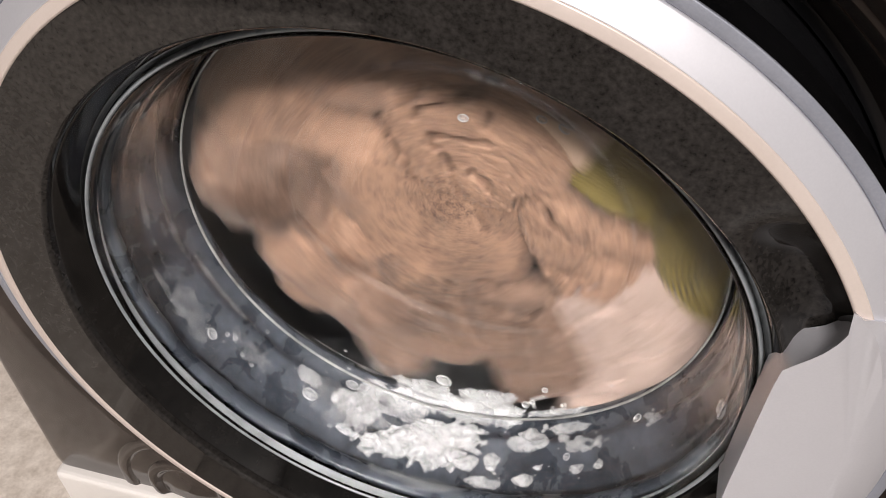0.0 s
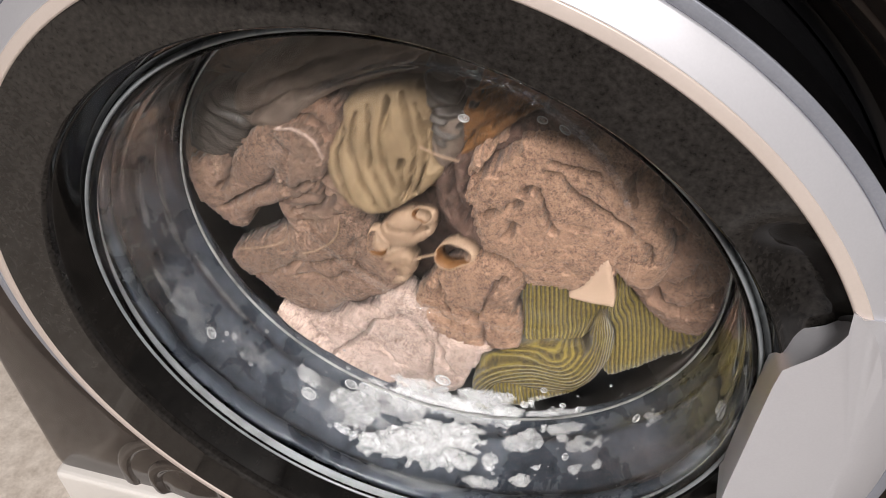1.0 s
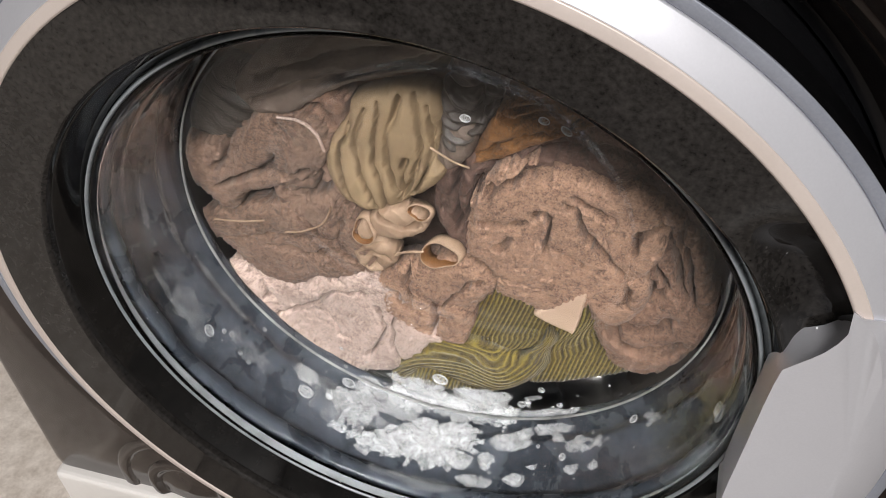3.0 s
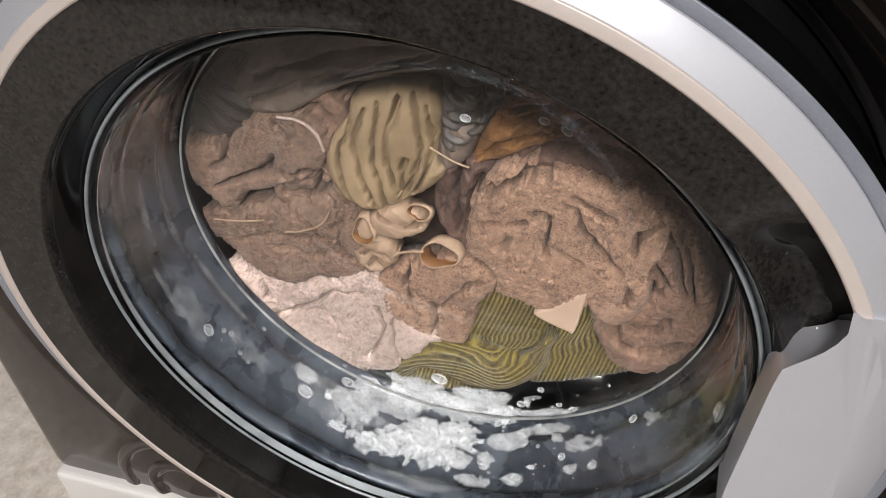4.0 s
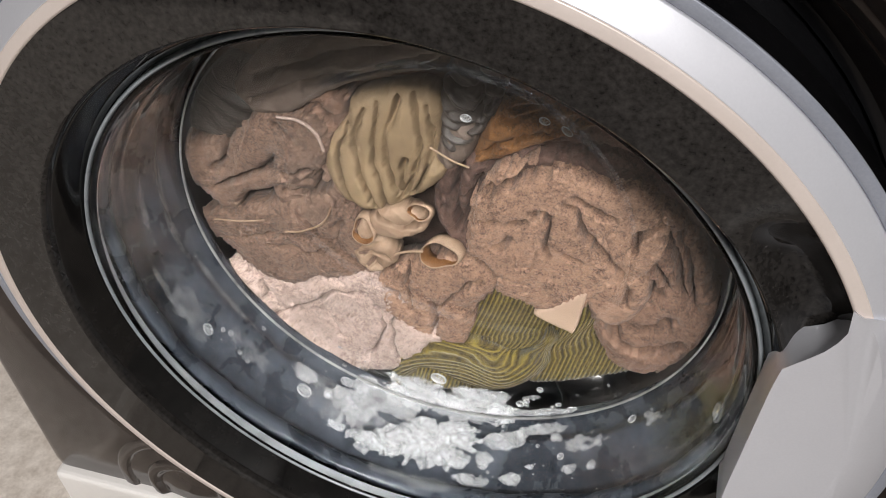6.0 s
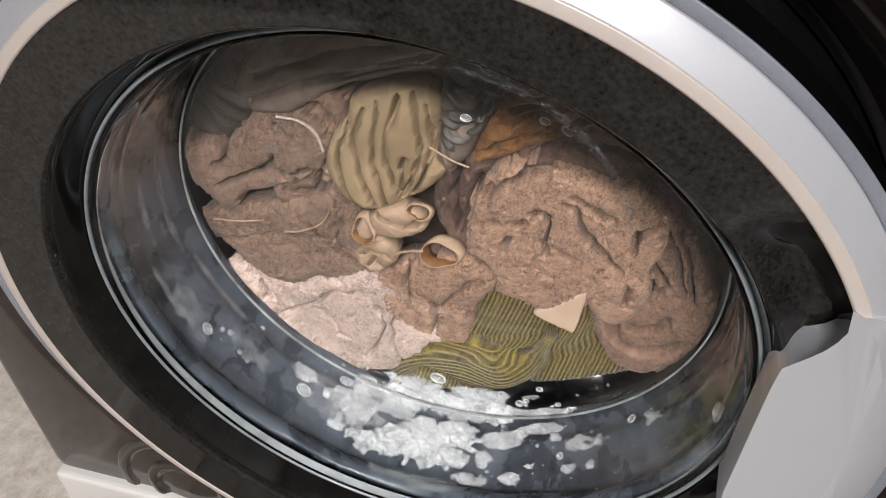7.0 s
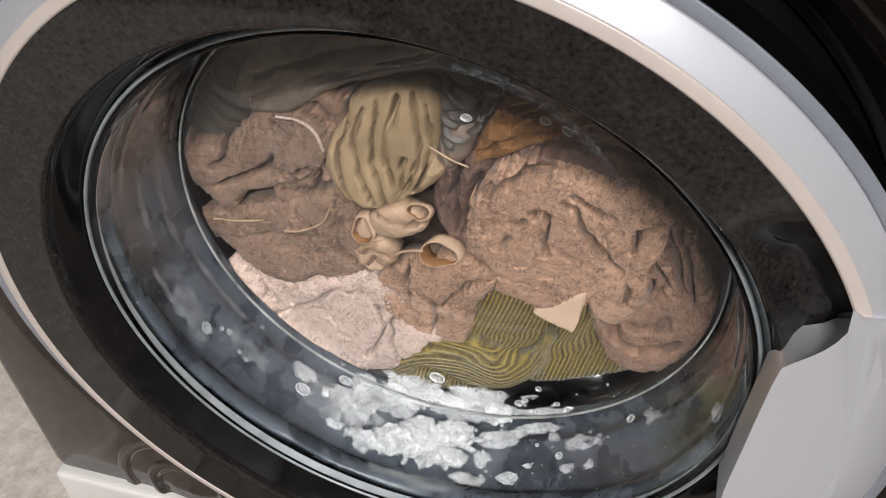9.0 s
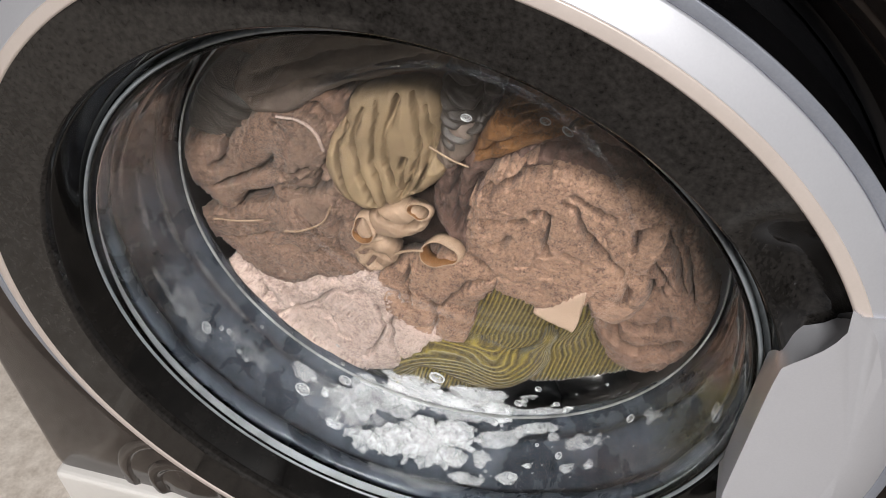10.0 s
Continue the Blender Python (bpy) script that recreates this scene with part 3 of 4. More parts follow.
pressed("hand_towel", "dark brown towel edge above the bath towel", "towel", [(21, 28), (41, 45), (65, 60), (85, 70), (108, 58), (129, 32), (140, 3), (120, 5), (101, 22), (63, 28)], DARK, 0.099, 3, 0.012,
        creases=([(40, 38), (65, 49), (88, 52), (112, 36)],), lumps=0.003)
pressed("pullover", "amber brown pullover behind the bath towel", "pullover", [(9, 31), (19, 56), (31, 75), (47, 88), (66, 87), (84, 77), (78, 67), (58, 56), (39, 44), (22, 34)], AMBER, 0.093, 4, 0.008,
        creases=([(17, 41), (39, 53), (62, 66), (80, 74)], [(25, 62), (42, 68), (61, 80)], [(33, 70), (50, 78)]), deep=0.004, pillow=0.002, fray=0.0004, pile=0.0003, wrinkle=0.0012, across=(-0.5, 1), pitch=420, swing=0.7)
pressed("blouse", "sheer grey blouse with shiny creases", "blouse", [(-4, 77), (3, 93), (20, 101), (30, 91), (27, 72), (20, 57), (10, 43), (0, 36), (-6, 46)], SHEER, 0.091, 5, 0.010,
        creases=([(2, 84), (12, 79), (25, 86)], [(0, 65), (13, 64), (24, 72)], [(3, 53), (13, 56)], [(14, 96), (18, 80), (15, 62)]), deep=0.005, pillow=0.004, fray=0.0003, pile=0, wrinkle=0.0022, across=(0.7, 1), pitch=330, swing=0.4)
pressed("blouse", "thin taupe blouse tail beside the shirt", "blouse", [(-6, 49), (4, 60), (14, 52), (11, 37), (-3, 24), (-9, 33)], TAUPE, 0.093, 6, 0.008, pile=0, fray=0.0003, wrinkle=0.0015, across=(1, 0.2), pitch=500, swing=0.4)
pressed("sheet", "thin taupe sheet pressed flat at the top", "sheet", [(-123, 63), (-106, 83), (-77, 99), (-46, 108), (-14, 111), (8, 107), (-11, 90), (-43, 78), (-70, 66), (-88, 54), (-106, 47), (-117, 50)], TAUPE, 0.090, 7, 0.009,
        creases=([(-114, 56), (-82, 72), (-42, 86), (-6, 98)], [(-108, 72), (-66, 91), (-23, 103)]), deep=0.003, pillow=0.004, fray=0.0004, pile=0, wrinkle=0.0010, across=(-0.35, 1), pitch=310, swing=0.3)
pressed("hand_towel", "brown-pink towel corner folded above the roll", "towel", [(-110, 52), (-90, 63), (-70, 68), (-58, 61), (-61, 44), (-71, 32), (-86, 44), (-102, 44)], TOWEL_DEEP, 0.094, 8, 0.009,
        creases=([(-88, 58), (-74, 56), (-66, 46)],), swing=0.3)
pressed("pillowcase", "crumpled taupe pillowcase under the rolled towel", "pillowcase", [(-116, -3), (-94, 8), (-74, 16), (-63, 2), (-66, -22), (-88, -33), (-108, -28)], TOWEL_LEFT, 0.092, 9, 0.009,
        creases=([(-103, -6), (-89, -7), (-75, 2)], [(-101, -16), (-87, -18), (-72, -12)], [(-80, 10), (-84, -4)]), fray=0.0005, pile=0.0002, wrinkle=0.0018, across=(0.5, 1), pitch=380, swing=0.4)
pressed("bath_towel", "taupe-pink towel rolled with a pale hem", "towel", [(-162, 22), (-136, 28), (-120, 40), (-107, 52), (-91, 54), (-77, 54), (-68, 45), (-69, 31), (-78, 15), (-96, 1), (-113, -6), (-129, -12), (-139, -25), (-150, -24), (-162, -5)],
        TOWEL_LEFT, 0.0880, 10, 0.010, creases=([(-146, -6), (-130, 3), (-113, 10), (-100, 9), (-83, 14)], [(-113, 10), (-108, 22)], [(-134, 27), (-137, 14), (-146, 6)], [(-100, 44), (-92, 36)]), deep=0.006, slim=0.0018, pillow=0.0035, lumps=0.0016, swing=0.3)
pressed("shirt", "cream cotton shirt gathered into deep folds", "shirt", [(-53, 65), (-38, 73), (-14, 79), (-4, 71), (-5, 50), (-8, 33), (-3, 25), (-13, 11), (-31, -4), (-49, -12), (-64, -8), (-72, 5), (-75, 21), (-69, 38), (-58, 52)],
        SHIRT, 0.0880, 11, 0.011, creases=([(-45, 62), (-53, 42), (-53, 20), (-47, -8)], [(-37, 66), (-44, 34), (-42, 14), (-40, -7)], [(-26, 71), (-35, 42), (-35, 22), (-32, 4)], [(-17, 74), (-16, 45), (-21, 23), (-31, 0)],
                                           [(-10, 69), (-10, 40), (-17, 19), (-24, 5)], [(-57, 48), (-66, 22), (-60, -6)], [(-25, 32), (-28, 17), (-29, 4)]),
        deep=0.006, slim=0.0012, pillow=0.0032, lumps=0.0006, fray=0.0003, pile=0, wrinkle=0.0003, across=(1, 0.05), pitch=420, swing=0.3, cell=0.0006)
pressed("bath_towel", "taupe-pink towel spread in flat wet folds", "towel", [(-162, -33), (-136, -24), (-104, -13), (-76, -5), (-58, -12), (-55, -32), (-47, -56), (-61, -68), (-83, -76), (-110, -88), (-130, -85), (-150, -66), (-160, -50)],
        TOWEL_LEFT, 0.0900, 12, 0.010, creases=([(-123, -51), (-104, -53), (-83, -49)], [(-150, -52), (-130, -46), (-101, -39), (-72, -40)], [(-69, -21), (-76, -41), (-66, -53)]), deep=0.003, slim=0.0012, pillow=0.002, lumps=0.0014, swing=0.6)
pressed("face_towel", "pale pink wet towel lying in the suds", "towel", [(-152, -72), (-129, -82), (-110, -84), (-84, -73), (-60, -60), (-44, -72), (-26, -99), (-10, -112), (-33, -136), (-50, -156), (-72, -157), (-91, -150), (-112, -146), (-128, -134), (-137, -116), (-148, -97)],
        TOWEL_PALE, 0.0872, 13, 0.010, creases=([(-130, -114), (-104, -101), (-82, -84), (-62, -78)], [(-53, -89), (-53, -114), (-66, -142)], [(-41, -92), (-47, -116), (-43, -142)], [(-134, -87), (-128, -99)]), deep=0.006, slim=0.0012, pillow=0.002, lumps=0.0010, swing=0.8)
pressed("face_towel", "small pink-beige towel folded on itself", "towel", [(-55, -72), (-43, -56), (-23, -45), (-1, -36), (12, -38), (25, -48), (20, -64), (10, -79), (2, -111), (-16, -116), (-33, -108), (-50, -95)],
        TOWEL, 0.0885, 14, 0.010, creases=([(-30, -53), (-33, -72), (-31, -85)], [(-18, -78), (-9, -78), (2, -61), (14, -50)], [(-18, -78), (-15, -90), (-18, -110)], [(-47, -73), (-40, -76), (-36, -84)]), slim=0.0012, lumps=0.0015, swing=0.9)
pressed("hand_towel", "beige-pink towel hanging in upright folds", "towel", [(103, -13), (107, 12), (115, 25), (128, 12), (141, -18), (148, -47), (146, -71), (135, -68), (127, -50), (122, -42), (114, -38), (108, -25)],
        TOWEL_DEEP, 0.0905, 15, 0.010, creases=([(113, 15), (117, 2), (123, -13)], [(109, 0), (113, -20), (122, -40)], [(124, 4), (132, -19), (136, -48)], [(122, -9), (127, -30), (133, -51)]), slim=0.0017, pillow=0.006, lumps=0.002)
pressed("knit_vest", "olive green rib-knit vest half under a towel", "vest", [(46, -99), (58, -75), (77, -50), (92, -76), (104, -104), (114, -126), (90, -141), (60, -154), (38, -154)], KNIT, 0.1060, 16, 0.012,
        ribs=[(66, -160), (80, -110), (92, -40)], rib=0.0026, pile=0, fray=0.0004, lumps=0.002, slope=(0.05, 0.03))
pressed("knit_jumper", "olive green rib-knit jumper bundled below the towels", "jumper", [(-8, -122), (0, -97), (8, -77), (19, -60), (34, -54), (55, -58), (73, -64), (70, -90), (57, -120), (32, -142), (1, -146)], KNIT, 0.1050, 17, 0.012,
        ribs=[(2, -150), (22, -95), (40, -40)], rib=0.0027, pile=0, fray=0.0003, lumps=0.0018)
pressed("hand_towel", "brown-pink towel crumpled under the bath towel", "towel", [(78, -60), (86, -48), (104, -52), (122, -38), (137, -45), (146, -64), (141, -84), (127, -101), (113, -112), (99, -111), (89, -98), (82, -80)],
        TOWEL_DEEP, 0.0890, 18, 0.012, creases=([(93, -72), (100, -85), (117, -86), (132, -74)], [(102, -69), (115, -70), (127, -59)]), slim=0.003, deep=0.006, pillow=0.004, lumps=0.003)
pressed("bath_towel", "bundled beige-pink bath towel with deep creases", "towel", [(20, 26), (29, 37), (45, 39), (66, 38), (89, 34), (106, 34), (116, 18), (117, -2), (112, -20), (104, -36), (85, -49), (73, -62), (58, -66), (41, -63), (25, -59), (22, -46), (14, -36), (6, -32), (6, -16), (12, 7)],
        TOWEL, 0.0874, 19, 0.010, 0.034, creases=([(20, 17), (27, 23), (41, 33), (51, 37)], [(47, 9), (50, 11), (55, 6), (53, -8), (53, -19)], [(63, 18), (70, 15), (73, 3), (79, -6), (85, -15)], [(70, 23), (78, 18), (90, 12)], [(26, -20), (34, -12)],
                                           [(34, 0), (42, 3)], [(79, -6), (88, -17), (96, -25)], [(65, -19), (74, -22)], [(113, 13), (105, 6), (102, -6)], [(17, -5), (26, -1)]), deep=0.015, slim=0.0020, pillow=0.0014, lumps=0.0014, fray=0.0018, pile=0.0007, cell=0.0006)
pressed("hand_towel", "beige-pink towel end curled under the bath towel", "towel", [(26, -59), (32, -43), (46, -32), (60, -30), (70, -40), (69, -57), (58, -69), (42, -66)], TOWEL, 0.0868, 20, 0.010,
        creases=([(50, -44), (55, -52), (64, -52), (65, -43), (59, -35), (51, -35)], [(38, -42), (41, -52)]), slim=0.0014)
pressed("hand_towel", "beige-pink towel end rolled under the bath towel", "towel", [(77, -54), (82, -37), (94, -26), (107, -26), (113, -38), (110, -55), (100, -67), (88, -70)], TOWEL, 0.0866, 21, 0.011,
        creases=([(99, -33), (102, -40), (100, -48)],), slim=0.0025, deep=0.005, fray=0.0007)
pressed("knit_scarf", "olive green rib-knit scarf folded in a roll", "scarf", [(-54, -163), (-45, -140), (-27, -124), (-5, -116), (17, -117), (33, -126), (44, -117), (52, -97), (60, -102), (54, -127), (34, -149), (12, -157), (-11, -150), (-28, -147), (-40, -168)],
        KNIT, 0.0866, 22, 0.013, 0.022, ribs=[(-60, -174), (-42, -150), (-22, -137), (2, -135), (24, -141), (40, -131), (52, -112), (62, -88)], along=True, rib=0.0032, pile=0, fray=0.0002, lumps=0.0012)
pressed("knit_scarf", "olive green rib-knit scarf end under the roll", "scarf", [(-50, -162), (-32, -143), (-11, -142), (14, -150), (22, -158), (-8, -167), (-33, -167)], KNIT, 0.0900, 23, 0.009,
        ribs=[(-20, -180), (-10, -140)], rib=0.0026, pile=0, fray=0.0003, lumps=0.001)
pressed("ribbon_knot", "cream ribbon tied in a crumpled knot", "ribbon", [(-64, -43), (-52, -34), (-39, -32), (-35, -42), (-41, -52), (-49, -59), (-60, -56)], LOOP, 0.0868, 24, 0.006, 0.014,
        creases=([(-52, -48), (-46, -55)], [(-59, -43), (-47, -41), (-40, -45)], [(-56, -53), (-50, -46)]), deep=0.006, slim=0.0012, pillow=0.003, fray=0.0005, pile=0, wrinkle=0.0004, across=(1, -0.6), pitch=420, swing=0.6, cell=0.0004)
pressed("ribbon_knot", "cream ribbon wound round the shirt's end", "ribbon", [(-61, -28), (-51, -14), (-34, -3), (-17, -5), (-17, -17), (-34, -28), (-50, -36)], LOOP, 0.0872, 25, 0.006, 0.014,
        creases=([(-53, -18), (-48, -28), (-39, -30)], [(-44, -12), (-29, -16), (-21, -12)]), deep=0.006, slim=0.0018, pillow=0.003, fray=0.0004, pile=0, wrinkle=0.0004, across=(0.6, 1), pitch=380, swing=0.6, cell=0.0004)
pressed("satin_hem", "pale satin hem corner sticking out of the towel", "hem", [(47, -68), (61, -57), (77, -42), (77, -52), (72, -79), (67, -78)], SATIN, 0.0862, 26, 0.003, 0.010, pile=0, fray=0.0, lumps=0.0008, cell=0.0005)
cloth("towel_bundle", "beige-pink bath towel in the middle of the drum", "towel", (-0.022, 0.190, 0.026), (0.082, 0.040, 0.072), TOWEL,
      lambda p, d, s: clotted(p, d, s, 0.008, 0.005, 26), 139)
for k, (a, m) in enumerate(((28, TOWEL), (62, TOWEL), (95, TOWEL_LEFT), (128, TOWEL), (160, TOWEL_LEFT))):
    cloth("towel_bundle", "beige-pink bath towel packed against the drum", "towel", (0.162 * math.cos(radians(a)), 0.168, 0.162 * math.sin(radians(a))), (0.050, 0.045, 0.050), m,
          lambda p, d, s: clotted(p, d, s, 0.008, 0.005, 26), 141 + k)


def ribbon_loop(label, centre, rx, rz, width, tilt, seed, swing=0.6):
    """A loop of flat ribbon standing on edge, cream outside and amber within."""
    bm = bmesh.new()
    n, rings = 64, []
    rnd = random.Random(seed)
    ph = rnd.random() * 6
    for i in range(n):
        a = 2 * math.pi * i / n
        k = 1 + 0.16 * math.sin(2 * a + ph) + 0.09 * math.sin(3 * a + 2 * ph)
        c = Vector((rx * k * math.cos(a), 0, rz * k * math.sin(a)))
        o = Vector((math.cos(a), 0, math.sin(a)))
        tw = 0.35 * math.sin(a + ph)
        w = Vector((0, 1, 0)) * width * math.cos(tw) + o * width * math.sin(tw)
        t = 0.0010
        prof = [c - w * 0.5 + o * t * 0.4, c - w * 0.5 - o * t * 0.4, c - o * t, c + w * 0.5 - o * t * 0.4, c + w * 0.5 + o * t * 0.4, c + o * t * 1.2]
        rings.append([bm.verts.new(q) for q in prof])
    for i in range(n):
        a, b = rings[i], rings[(i + 1) % n]
        for j in range(6):
            bm.faces.new((a[j], a[(j + 1) % 6], b[(j + 1) % 6], b[j]))
    bmesh.ops.rotate(bm, verts=bm.verts, cent=(0, 0, 0), matrix=Euler((radians(-18), radians(tilt), 0)).to_matrix())
    ob = part("ribbon_loop", bm, LOOP, None, "", True)
    ob.data.materials.append(LOOP_IN)
    for poly in ob.data.polygons:
        if poly.index % 6 in (1, 2):
            poly.material_index = 1
    ob.location = (centre[0], centre[1], ZC + centre[2])
    tagged(ob, label, "ribbon", "laundry in the drum")
    LAUNDRY.append((ob, Vector(ob.location), swing))


ribbon_loop("cream ribbon loop with an amber lining", (-0.008, 0.0935, -0.034), 0.0098, 0.0088, 0.011, 15, 1)
ribbon_loop("cream ribbon loop tied at the shirt", (-0.055, 0.0925, -0.024), 0.0085, 0.0070, 0.010, -40, 2)
ribbon_loop("thin cream ribbon loop beside the knot", (-0.018, 0.0905, -0.003), 0.0070, 0.0048, 0.007, -30, 5)


def cord(label, path, radius, material, swing):
    """A thin sewn hem or tie, laid in a soft curve."""
    crv = bpy.data.curves.new("cord", "CURVE")
    crv.dimensions, crv.bevel_depth, crv.bevel_resolution, crv.resolution_u = "3D", radius, 2, 10
    sp = crv.splines.new("BEZIER")
    sp.bezier_points.add(len(path) - 1)
    c = Vector(path[0])
    for b, q in zip(sp.bezier_points, path):
        b.co = Vector(q) - c
        b.handle_left_type = b.handle_right_type = "AUTO"
    tmp = bpy.data.objects.new("cord", crv)
    mesh = bpy.data.meshes.new_from_object(tmp)
    bpy.data.objects.remove(tmp)
    mesh.materials.clear()
    ob = mesh_object("cord", mesh, material)
    ob.location = (c.x, c.y, ZC + c.z)
    tagged(ob, label, "cord", "laundry in the drum")
    LAUNDRY.append((ob, Vector(ob.location), swing))


cord("thin cream cord lying over the taupe towel", [(-0.152, 0.0866, -0.032), (-0.134, 0.0862, -0.030), (-0.118, 0.0864, -0.026)], 0.0005, LOOP, 0.5)
cord("thin cream cord looped over the taupe towel", [(-0.108, 0.0866, -0.035), (-0.092, 0.0862, -0.029), (-0.078, 0.0862, -0.019), (-0.072, 0.0866, -0.007)], 0.0006, LOOP, 0.5)
cord("pale rolled hem along the towel's edge", [(-0.095, 0.0868, 0.054), (-0.082, 0.0864, 0.053), (-0.073, 0.0864, 0.046), (-0.070, 0.0868, 0.034)], 0.0009, TOWEL_PALE, 0.3)
cord("thin tie hanging from the ribbon knot", [(-0.036, 0.0880, -0.038), (-0.029, 0.0866, -0.033), (-0.018, 0.0866, -0.030)], 0.0009, LOOP, 0.6)
cord("thin cream tie beside the shirt", [(-0.009, 0.0880, 0.046), (0.003, 0.0870, 0.040), (0.012, 0.0880, 0.036)], 0.0006, LOOP, 0.5)


# ---------------------------------------------------------------- suds and painted reflections on the drum side of the glass
RUN = [0.0]
for q0, q1 in zip(FAR, FAR[1:]):
    RUN.append(RUN[-1] + math.hypot(q1[0] - q0[0], q1[1] - q0[1]))


def bowl_at(s, off=0.0):
    """(r, y) on the drum side of the bowl, s metres from its rim, off metres away from the glass."""
    r, y = float(np.interp(s, RUN, [q[0] for q in FAR])), float(np.interp(s, RUN, [q[1] for q in FAR]))
    r2, y2 = float(np.interp(s + 0.003, RUN, [q[0] for q in FAR])), float(np.interp(s + 0.003, RUN, [q[1] for q in FAR]))
    k = math.hypot(r2 - r, y2 - y) or 1.0
    return r + off * (y2 - y) / k, y - off * (r2 - r) / k


SUDS = []


def suds_or_glint(label, angle, y, wide, high, thick, material, seed, edge=0.5, slide=0.0):
    """A flake of foam or painted reflection streak that clings to the bowl, wide metres round it and high metres along
    it, with a torn outline.
    """
    wide, high = wide * 1.3, high * 1.3
    nu, nv = int(wide / 0.0007) + 4, int(high / 0.0007) + 4
    u, v = np.meshgrid(np.linspace(-1, 1, nu), np.linspace(-1, 1, nv), indexing="ij")
    p = np.stack([u.ravel() * wide * 0.5, v.ravel() * high * 0.5, np.full(u.size, seed * 0.37)], 1)
    f = fractal(p * 90, seed, 2) * 0.75 + fractal(p * 260, seed + 3, 3) * 0.45
    body = 1 - (np.hypot(u.ravel(), v.ravel()) / 0.74) ** 1.6 + edge * f
    keep = body > 0.05
    h = thick * np.clip(body, 0, 0.6) ** 0.5 * (1 + 0.4 * fractal(p * 300, seed + 7, 2))
    base, ids, verts = [], {}, []
    for i in range(u.size):
        s = max(y + p[i, 1], 0.002)
        rm = bowl_at(s)[0]
        a = radians(angle) + p[i, 0] / rm
        for store, off in ((base, 0.0005), (verts, 0.0005 + max(h[i], 0.0))):
            r, yy = bowl_at(s, off)
            store.append((r * math.cos(a), yy, r * math.sin(a)))
    faces = []
    for i in range(nu - 1):
        for j in range(nv - 1):
            q = (i * nv + j, i * nv + j + 1, (i + 1) * nv + j + 1, (i + 1) * nv + j)
            if all(keep[k] for k in q):
                faces.append(q)
    used = sorted({k for q in faces for k in q})
    ids = {k: n for n, k in enumerate(used)}
    n = len(used)
    if not n:
        return None
    count = {}
    for q in faces:
        for a, b in zip(q, q[1:] + q[:1]):
            count[(a, b)] = 1
    rim = [(a, b) for a, b in count if (b, a) not in count]
    cr, cy = bowl_at(y)
    c = Vector((cr * math.cos(radians(angle)), cy, cr * math.sin(radians(angle))))
    vv = [Vector(verts[k]) - c for k in used] + [Vector(base[k]) - c for k in used]
    ff = [tuple(ids[k] for k in q) for q in faces] + [tuple(ids[k] + n for k in reversed(q)) for q in faces]
    ff += [(ids[b], ids[a], ids[a] + n, ids[b] + n) for a, b in rim]
    mesh = bpy.data.meshes.new("suds")
    mesh.from_pydata(vv, [], ff)
    dens = np.clip((body[used] - 0.05) / (0.5 if material is FILM else 0.16), 0, 1) * (0.55 + 0.45 * np.clip(body[used], 0, 1))
    mesh.attributes.new("foam_body", "FLOAT", "POINT").data.foreach_set("value", np.concatenate([dens, dens]).astype(np.float32))
    ob = mesh_object("suds", mesh, material)
    ob.location = c + Vector((0, 0, ZC))
    ob.visible_shadow = True
    tagged(ob, label, "foam", "suds on the glass", "stuff")
    SUDS.append((ob, Vector(ob.location), slide))
    return ob


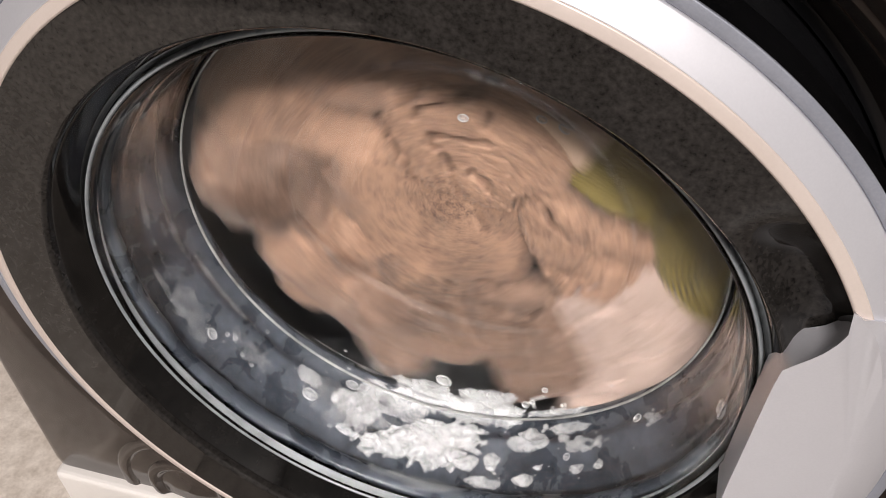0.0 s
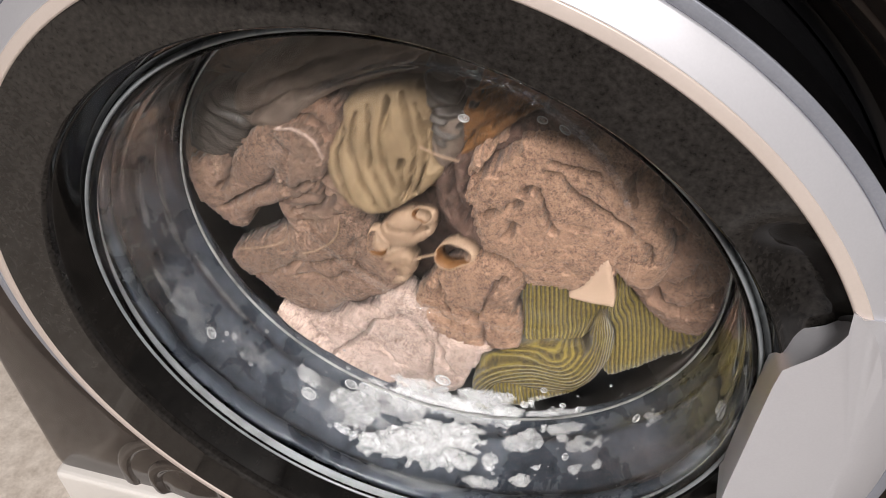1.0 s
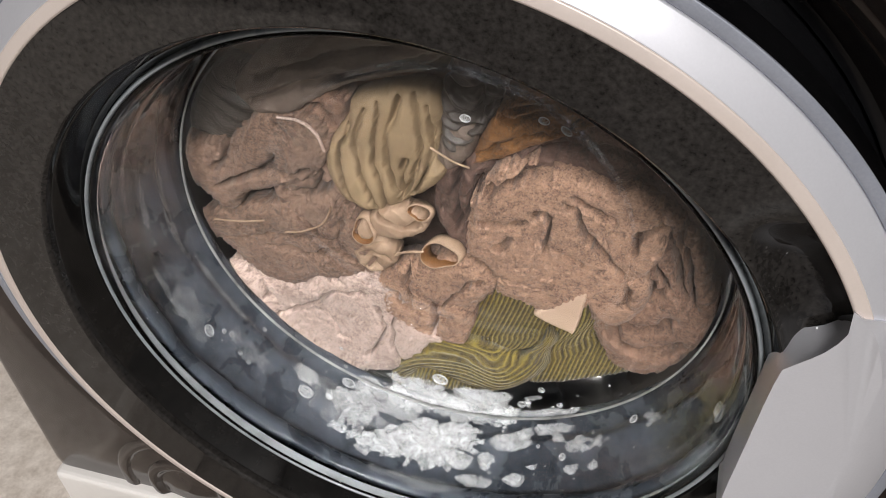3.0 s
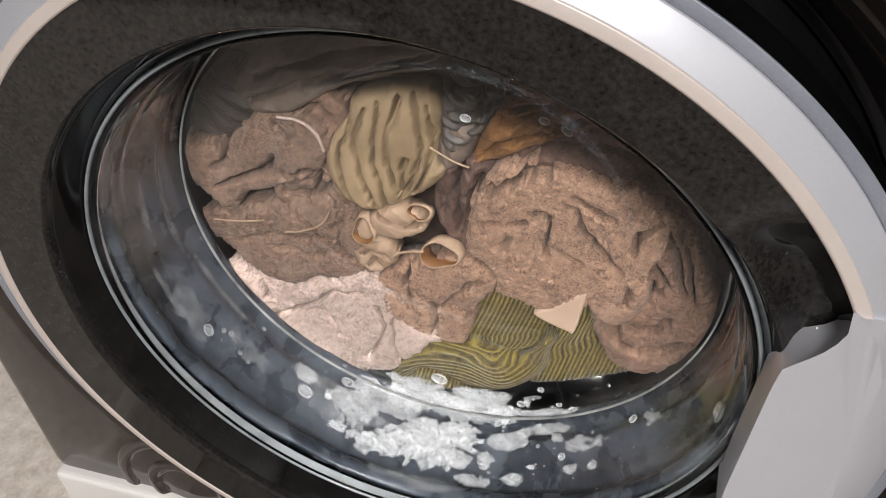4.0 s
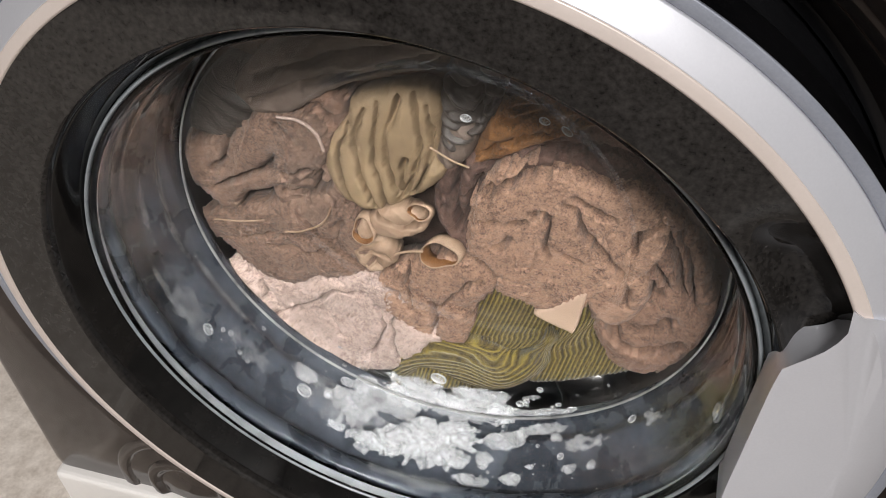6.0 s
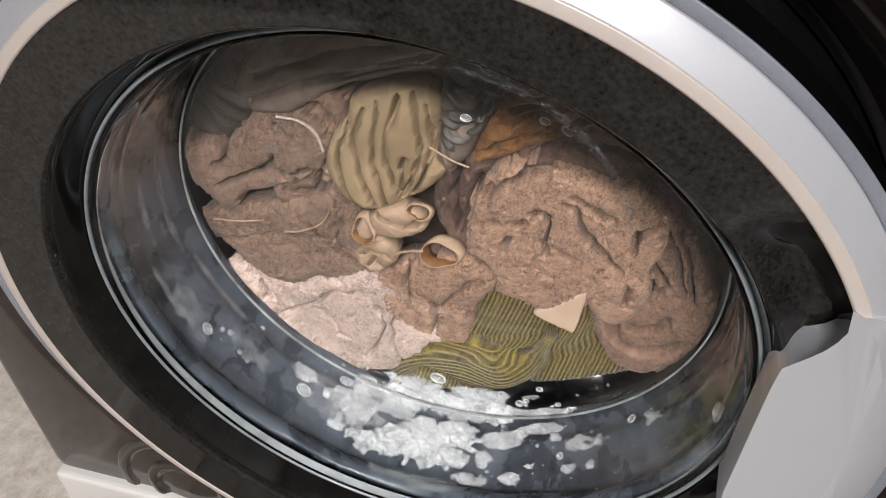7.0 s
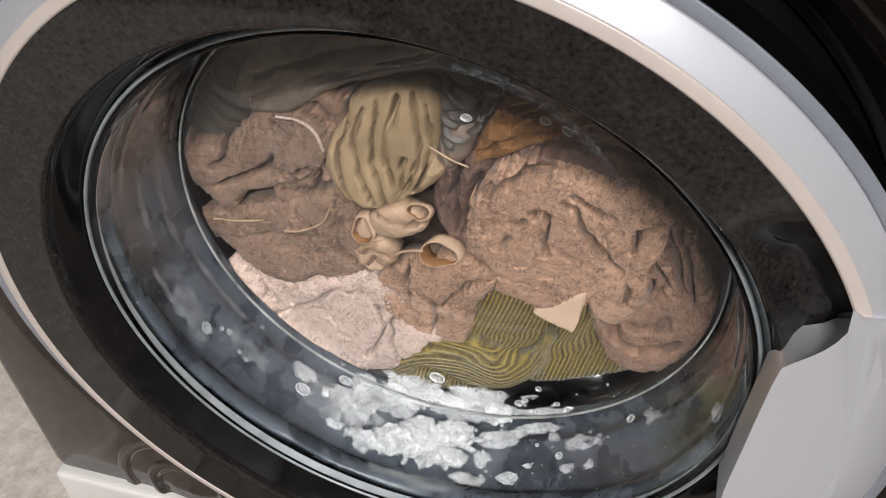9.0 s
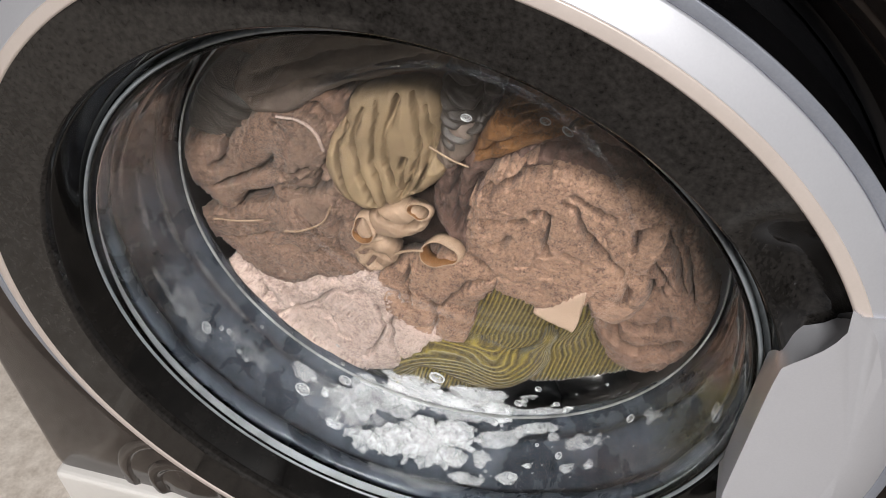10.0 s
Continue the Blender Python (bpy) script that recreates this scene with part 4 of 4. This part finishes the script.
for text, ang, along, wide, high, thick, stuff, seed, torn, slide in (
        ("thick white foam at the bottom of the bowl", -96, 0.034, 0.070, 0.032, 0.0030, FOAM, 5, 0.7, -1.0),
        ("thick white foam at the bottom of the bowl", -104, 0.026, 0.040, 0.018, 0.0025, FOAM, 7, 0.7, -1.0),
        ("white foam at the bottom of the bowl", -90, 0.045, 0.055, 0.022, 0.0020, FOAM, 6, 0.7, -1.0),
        ("white foam under the knitwear", -105, 0.060, 0.064, 0.026, 0.0020, LACE, 9, 0.6, -2.0),
        ("white foam under the knitwear", -86, 0.066, 0.074, 0.020, 0.0020, LACE, 10, 0.6, -2.0),
        ("white foam under the knitwear", -66, 0.067, 0.060, 0.010, 0.0016, LACE, 11, 0.6, -3.0),
        ("tongue of foam creeping along the glass", -76, 0.047, 0.030, 0.015, 0.0020, LACE, 12, 0.4, -6.0),
        ("tongue of foam creeping along the glass", -67, 0.056, 0.038, 0.010, 0.0020, LACE, 13, 0.4, -6.0),
        ("bubbly foam drawn up the glass", -113, 0.045, 0.032, 0.030, 0.0015, LACE, 15, 0.8, -1.0),
        ("bubbly foam drawn up the glass", -127, 0.047, 0.022, 0.014, 0.0012, LACE, 16, 0.8, -1.0),
        ("white foam under the knitwear", -101, 0.076, 0.056, 0.013, 0.0016, LACE, 45, 0.7, -2.0),
        ("white foam under the knitwear", -83, 0.079, 0.056, 0.013, 0.0016, LACE, 46, 0.7, -2.0),
        ("white foam under the knitwear", -93, 0.071, 0.060, 0.014, 0.0016, LACE, 47, 0.7, -2.0),
        ("thin grey foam film over the glass", -117, 0.040, 0.060, 0.030, 0.0012, FILM, 17, 0.8, -1.0),
        ("small flake of bubbly foam", -82, 0.018, 0.026, 0.010, 0.0020, LACE, 25, 0.5, -3.0),
        ("small flake of bubbly foam", -73, 0.021, 0.018, 0.009, 0.0020, LACE, 28, 0.5, -3.0),
        ("thin grey foam film over the glass", -56, 0.043, 0.030, 0.014, 0.0010, LACE, 18, 0.9, 0.0),
        ("thin grey foam film over the glass", -38, 0.046, 0.018, 0.012, 0.0010, LACE, 21, 0.9, 0.0),
        ("thin grey foam film over the glass", -140, 0.036, 0.046, 0.016, 0.0010, FILM, 37, 0.9, 0.0),
        ("thin grey foam film over the glass", -92, 0.010, 0.080, 0.010, 0.0010, FILM, 40, 0.7, 0.0),
        ("thin grey foam film over the glass", -158, 0.028, 0.050, 0.020, 0.0010, FILM, 43, 0.9, 0.0)):
    suds_or_glint(text, ang, along, wide, high, thick, stuff, seed, torn, slide)

rnd = random.Random(9)
for k in range(46):
    suds_or_glint("small flake of bubbly foam", rnd.gauss(-88, 16), rnd.uniform(0.024, 0.080), rnd.uniform(0.006, 0.017), rnd.uniform(0.005, 0.011), 0.0016, LACE if k % 4 else FOAM, 300 + 7 * k, 0.8, -2.0)

# thin pale arcs that stand for reflections in the glass
for k, (ang, along, wide, high) in enumerate(((172, 0.030, 0.120, 0.005), (182, 0.046, 0.100, 0.006), (160, 0.044, 0.110, 0.004), (140, 0.034, 0.120, 0.006), (128, 0.050, 0.100, 0.005), (196, 0.022, 0.090, 0.006),
                                              (205, 0.052, 0.080, 0.005), (150, 0.058, 0.100, 0.004), (-20, 0.040, 0.070, 0.006), (-5, 0.050, 0.080, 0.005), (10, 0.044, 0.080, 0.005), (115, 0.040, 0.090, 0.005))):
    suds_or_glint("thin pale streak painted as a reflection round the glass", ang, along, wide, high, 0.0006, FILM, 60 + 3 * k, 0.5)


def bubble(angle, s, radius, seed, slide):
    """A soap bubble flattened on the glass, with a thicker rim and a thin cap."""
    a = radians(angle)
    r0, y0 = bowl_at(s, 0.0006)
    r1, y1 = bowl_at(s, 1.0006)
    n = Vector(((r1 - r0) * math.cos(a), y1 - y0, (r1 - r0) * math.sin(a))).normalized()
    side = Vector((-math.sin(a), 0, math.cos(a)))
    up = n.cross(side)
    rows, seg = [(0.86, 0.0), (1.0, 0.10), (1.0, 0.22), (0.88, 0.34), (0.74, 0.40), (0.45, 0.52), (0.0, 0.58)], 22
    rn = random.Random(seed)
    ex, ph = 1 + rn.uniform(0, 0.35), rn.random() * 6
    bm = bmesh.new()
    loops = []
    for k, h in rows:
        loops.append([bm.verts.new((side * math.cos(b) * ex + up * math.sin(b)) * radius * k * (1 + 0.06 * math.sin(2 * b + ph)) + n * radius * h)
                      for b in (2 * math.pi * i / seg for i in range(seg))])
    for j, (p, q) in enumerate(zip(loops, loops[1:])):
        for i in range(seg):
            bm.faces.new((p[i], p[(i + 1) % seg], q[(i + 1) % seg], q[i])).material_index = 1 if j < 3 else 0
    bmesh.ops.remove_doubles(bm, verts=bm.verts, dist=1e-6)
    ob = part("bubble", bm, BUBBLE, None, "", True)
    ob.data.attributes.new("foam_body", "FLOAT", "POINT").data.foreach_set("value", np.ones(len(ob.data.vertices), dtype=np.float32))
    ob.data.materials.append(BUBBLE_RIM)
    ob.location = (r0 * math.cos(a), y0, ZC + r0 * math.sin(a))
    tagged(ob, "pale soap bubble clinging to the wet glass", "bubble", "bubbles on the glass")
    SUDS.append((ob, Vector(ob.location), slide))


rnd = random.Random(4)
for angle, s, size in ((-152, 0.028, 3.2), (-125, 0.037, 4.0), (-149, 0.035, 1.5), (-147, 0.037, 1.7), (-16, 0.017, 4.5), (-44, 0.051, 2.6), (-62, 0.036, 2.4),
                       (-117, 0.057, 3.2), (-80, 0.077, 3.2), (-83, 0.078, 2.4), (-73, 0.074, 2.6), (-71, 0.076, 1.8), (-88, 0.080, 2.6), (-85, 0.079, 2.2), (-95, 0.086, 4.4), (-72, 0.022, 2.6),
                       (-63, 0.072, 1.8), (-66, 0.085, 2.2), (-78, 0.068, 2.2), (55, 0.130, 2.6), (48, 0.126, 2.6), (80, 0.150, 2.4)):
    bubble(angle, s, size * 0.001, int(-angle) + 100, -1.5)
for k in range(90):
    bubble(rnd.gauss(-92, 26), min(0.085, rnd.uniform(0.02, 0.078)), rnd.choice((0.4, 0.5, 0.6, 0.8, 1.0, 1.3)) * 0.001, k, rnd.uniform(-2, 0))


# ---------------------------------------------------------------- what moves
def turned(place, degrees):
    """The pose of a thing at place, carried round the drum's axis, anticlockwise as seen from the door."""
    hub = Matrix.Translation((0, 0, ZC))
    return hub @ pose(0, 0, 0, 0, -degrees, 0) @ hub.inverted() @ Matrix.Translation(place)


SPIN = ((0.0, -272), (0.1, -250), (0.2, -212), (0.3, -140), (0.4, -86), (0.5, -49), (0.6, -24), (0.7, -4), (0.8, 9), (0.9, 17), (1.0, 20), (1.1, 18.5),
        (1.2, 15), (1.3, 11.5), (1.5, 6.5), (1.75, 2.5), (2.0, 0.4), (2.5, 0), (10.0, 0))
CORE = ("shirt", "sheet", "blouse", "trousers", "pullover", "ribbon", "cord")


def fall(name, place, t):
    """While the drum turns, knitwear drops through the middle and the light things sink behind the towels."""
    k, deep = 1.0, 0.0
    if name.startswith("knit"):
        k = float(np.interp(t, (0, 0.1, 0.2, 0.3, 0.4, 0.5, 0.6), (0.95, 0.8, 0.6, 0.5, 0.75, 0.95, 1.0)))
    elif name == "bath_towel":
        k = float(np.interp(t, (0, 0.3, 0.6, 0.9), (0.75, 0.8, 0.9, 1.0)))
    elif name.startswith(CORE):
        deep = 0.048 * (1 - float(step(t, 0.70, 1.05)))
    elif name.startswith("towel_bundle") and math.hypot(place.x, place.z - ZC) < 0.06:
        deep = -0.058 * (1 - float(step(t, 0.70, 1.0)))
    elif name.startswith("towel_bundle"):
        k = float(np.interp(t, (0, 0.4, 0.8), (0.72, 0.76, 1.0)))
        deep = -0.040 * (1 - float(step(t, 0.40, 0.80)))
    return Vector((place.x * k, place.y + deep, ZC + (place.z - ZC) * k))


def motions():
    for ob, place, swing in LAUNDRY:
        rows = []
        for t, a in SPIN:
            late = min(1.0, max(0.0, (t - 0.5) / 0.4))
            share = 1 + (swing - 1) * late if a > 0 else 1.0
            rows.append((t, turned(fall(ob.name, place, t), a * share)))
        walk(ob, rows)
    walk(drum, [(t, turned((0, 0, ZC), a)) for t, a in SPIN])
    for ob, place, slide in SUDS:
        if slide:
            walk(ob, [(0.0, turned(place, -slide * 0.9)), (1.0, turned(place, -slide * 0.7)), (2.5, turned(place, -slide * 0.3)), (5.5, turned(place, 0)),
                      (8.0, turned(place, slide * 0.25)), (10.0, turned(place, slide * 0.35))])


motions()
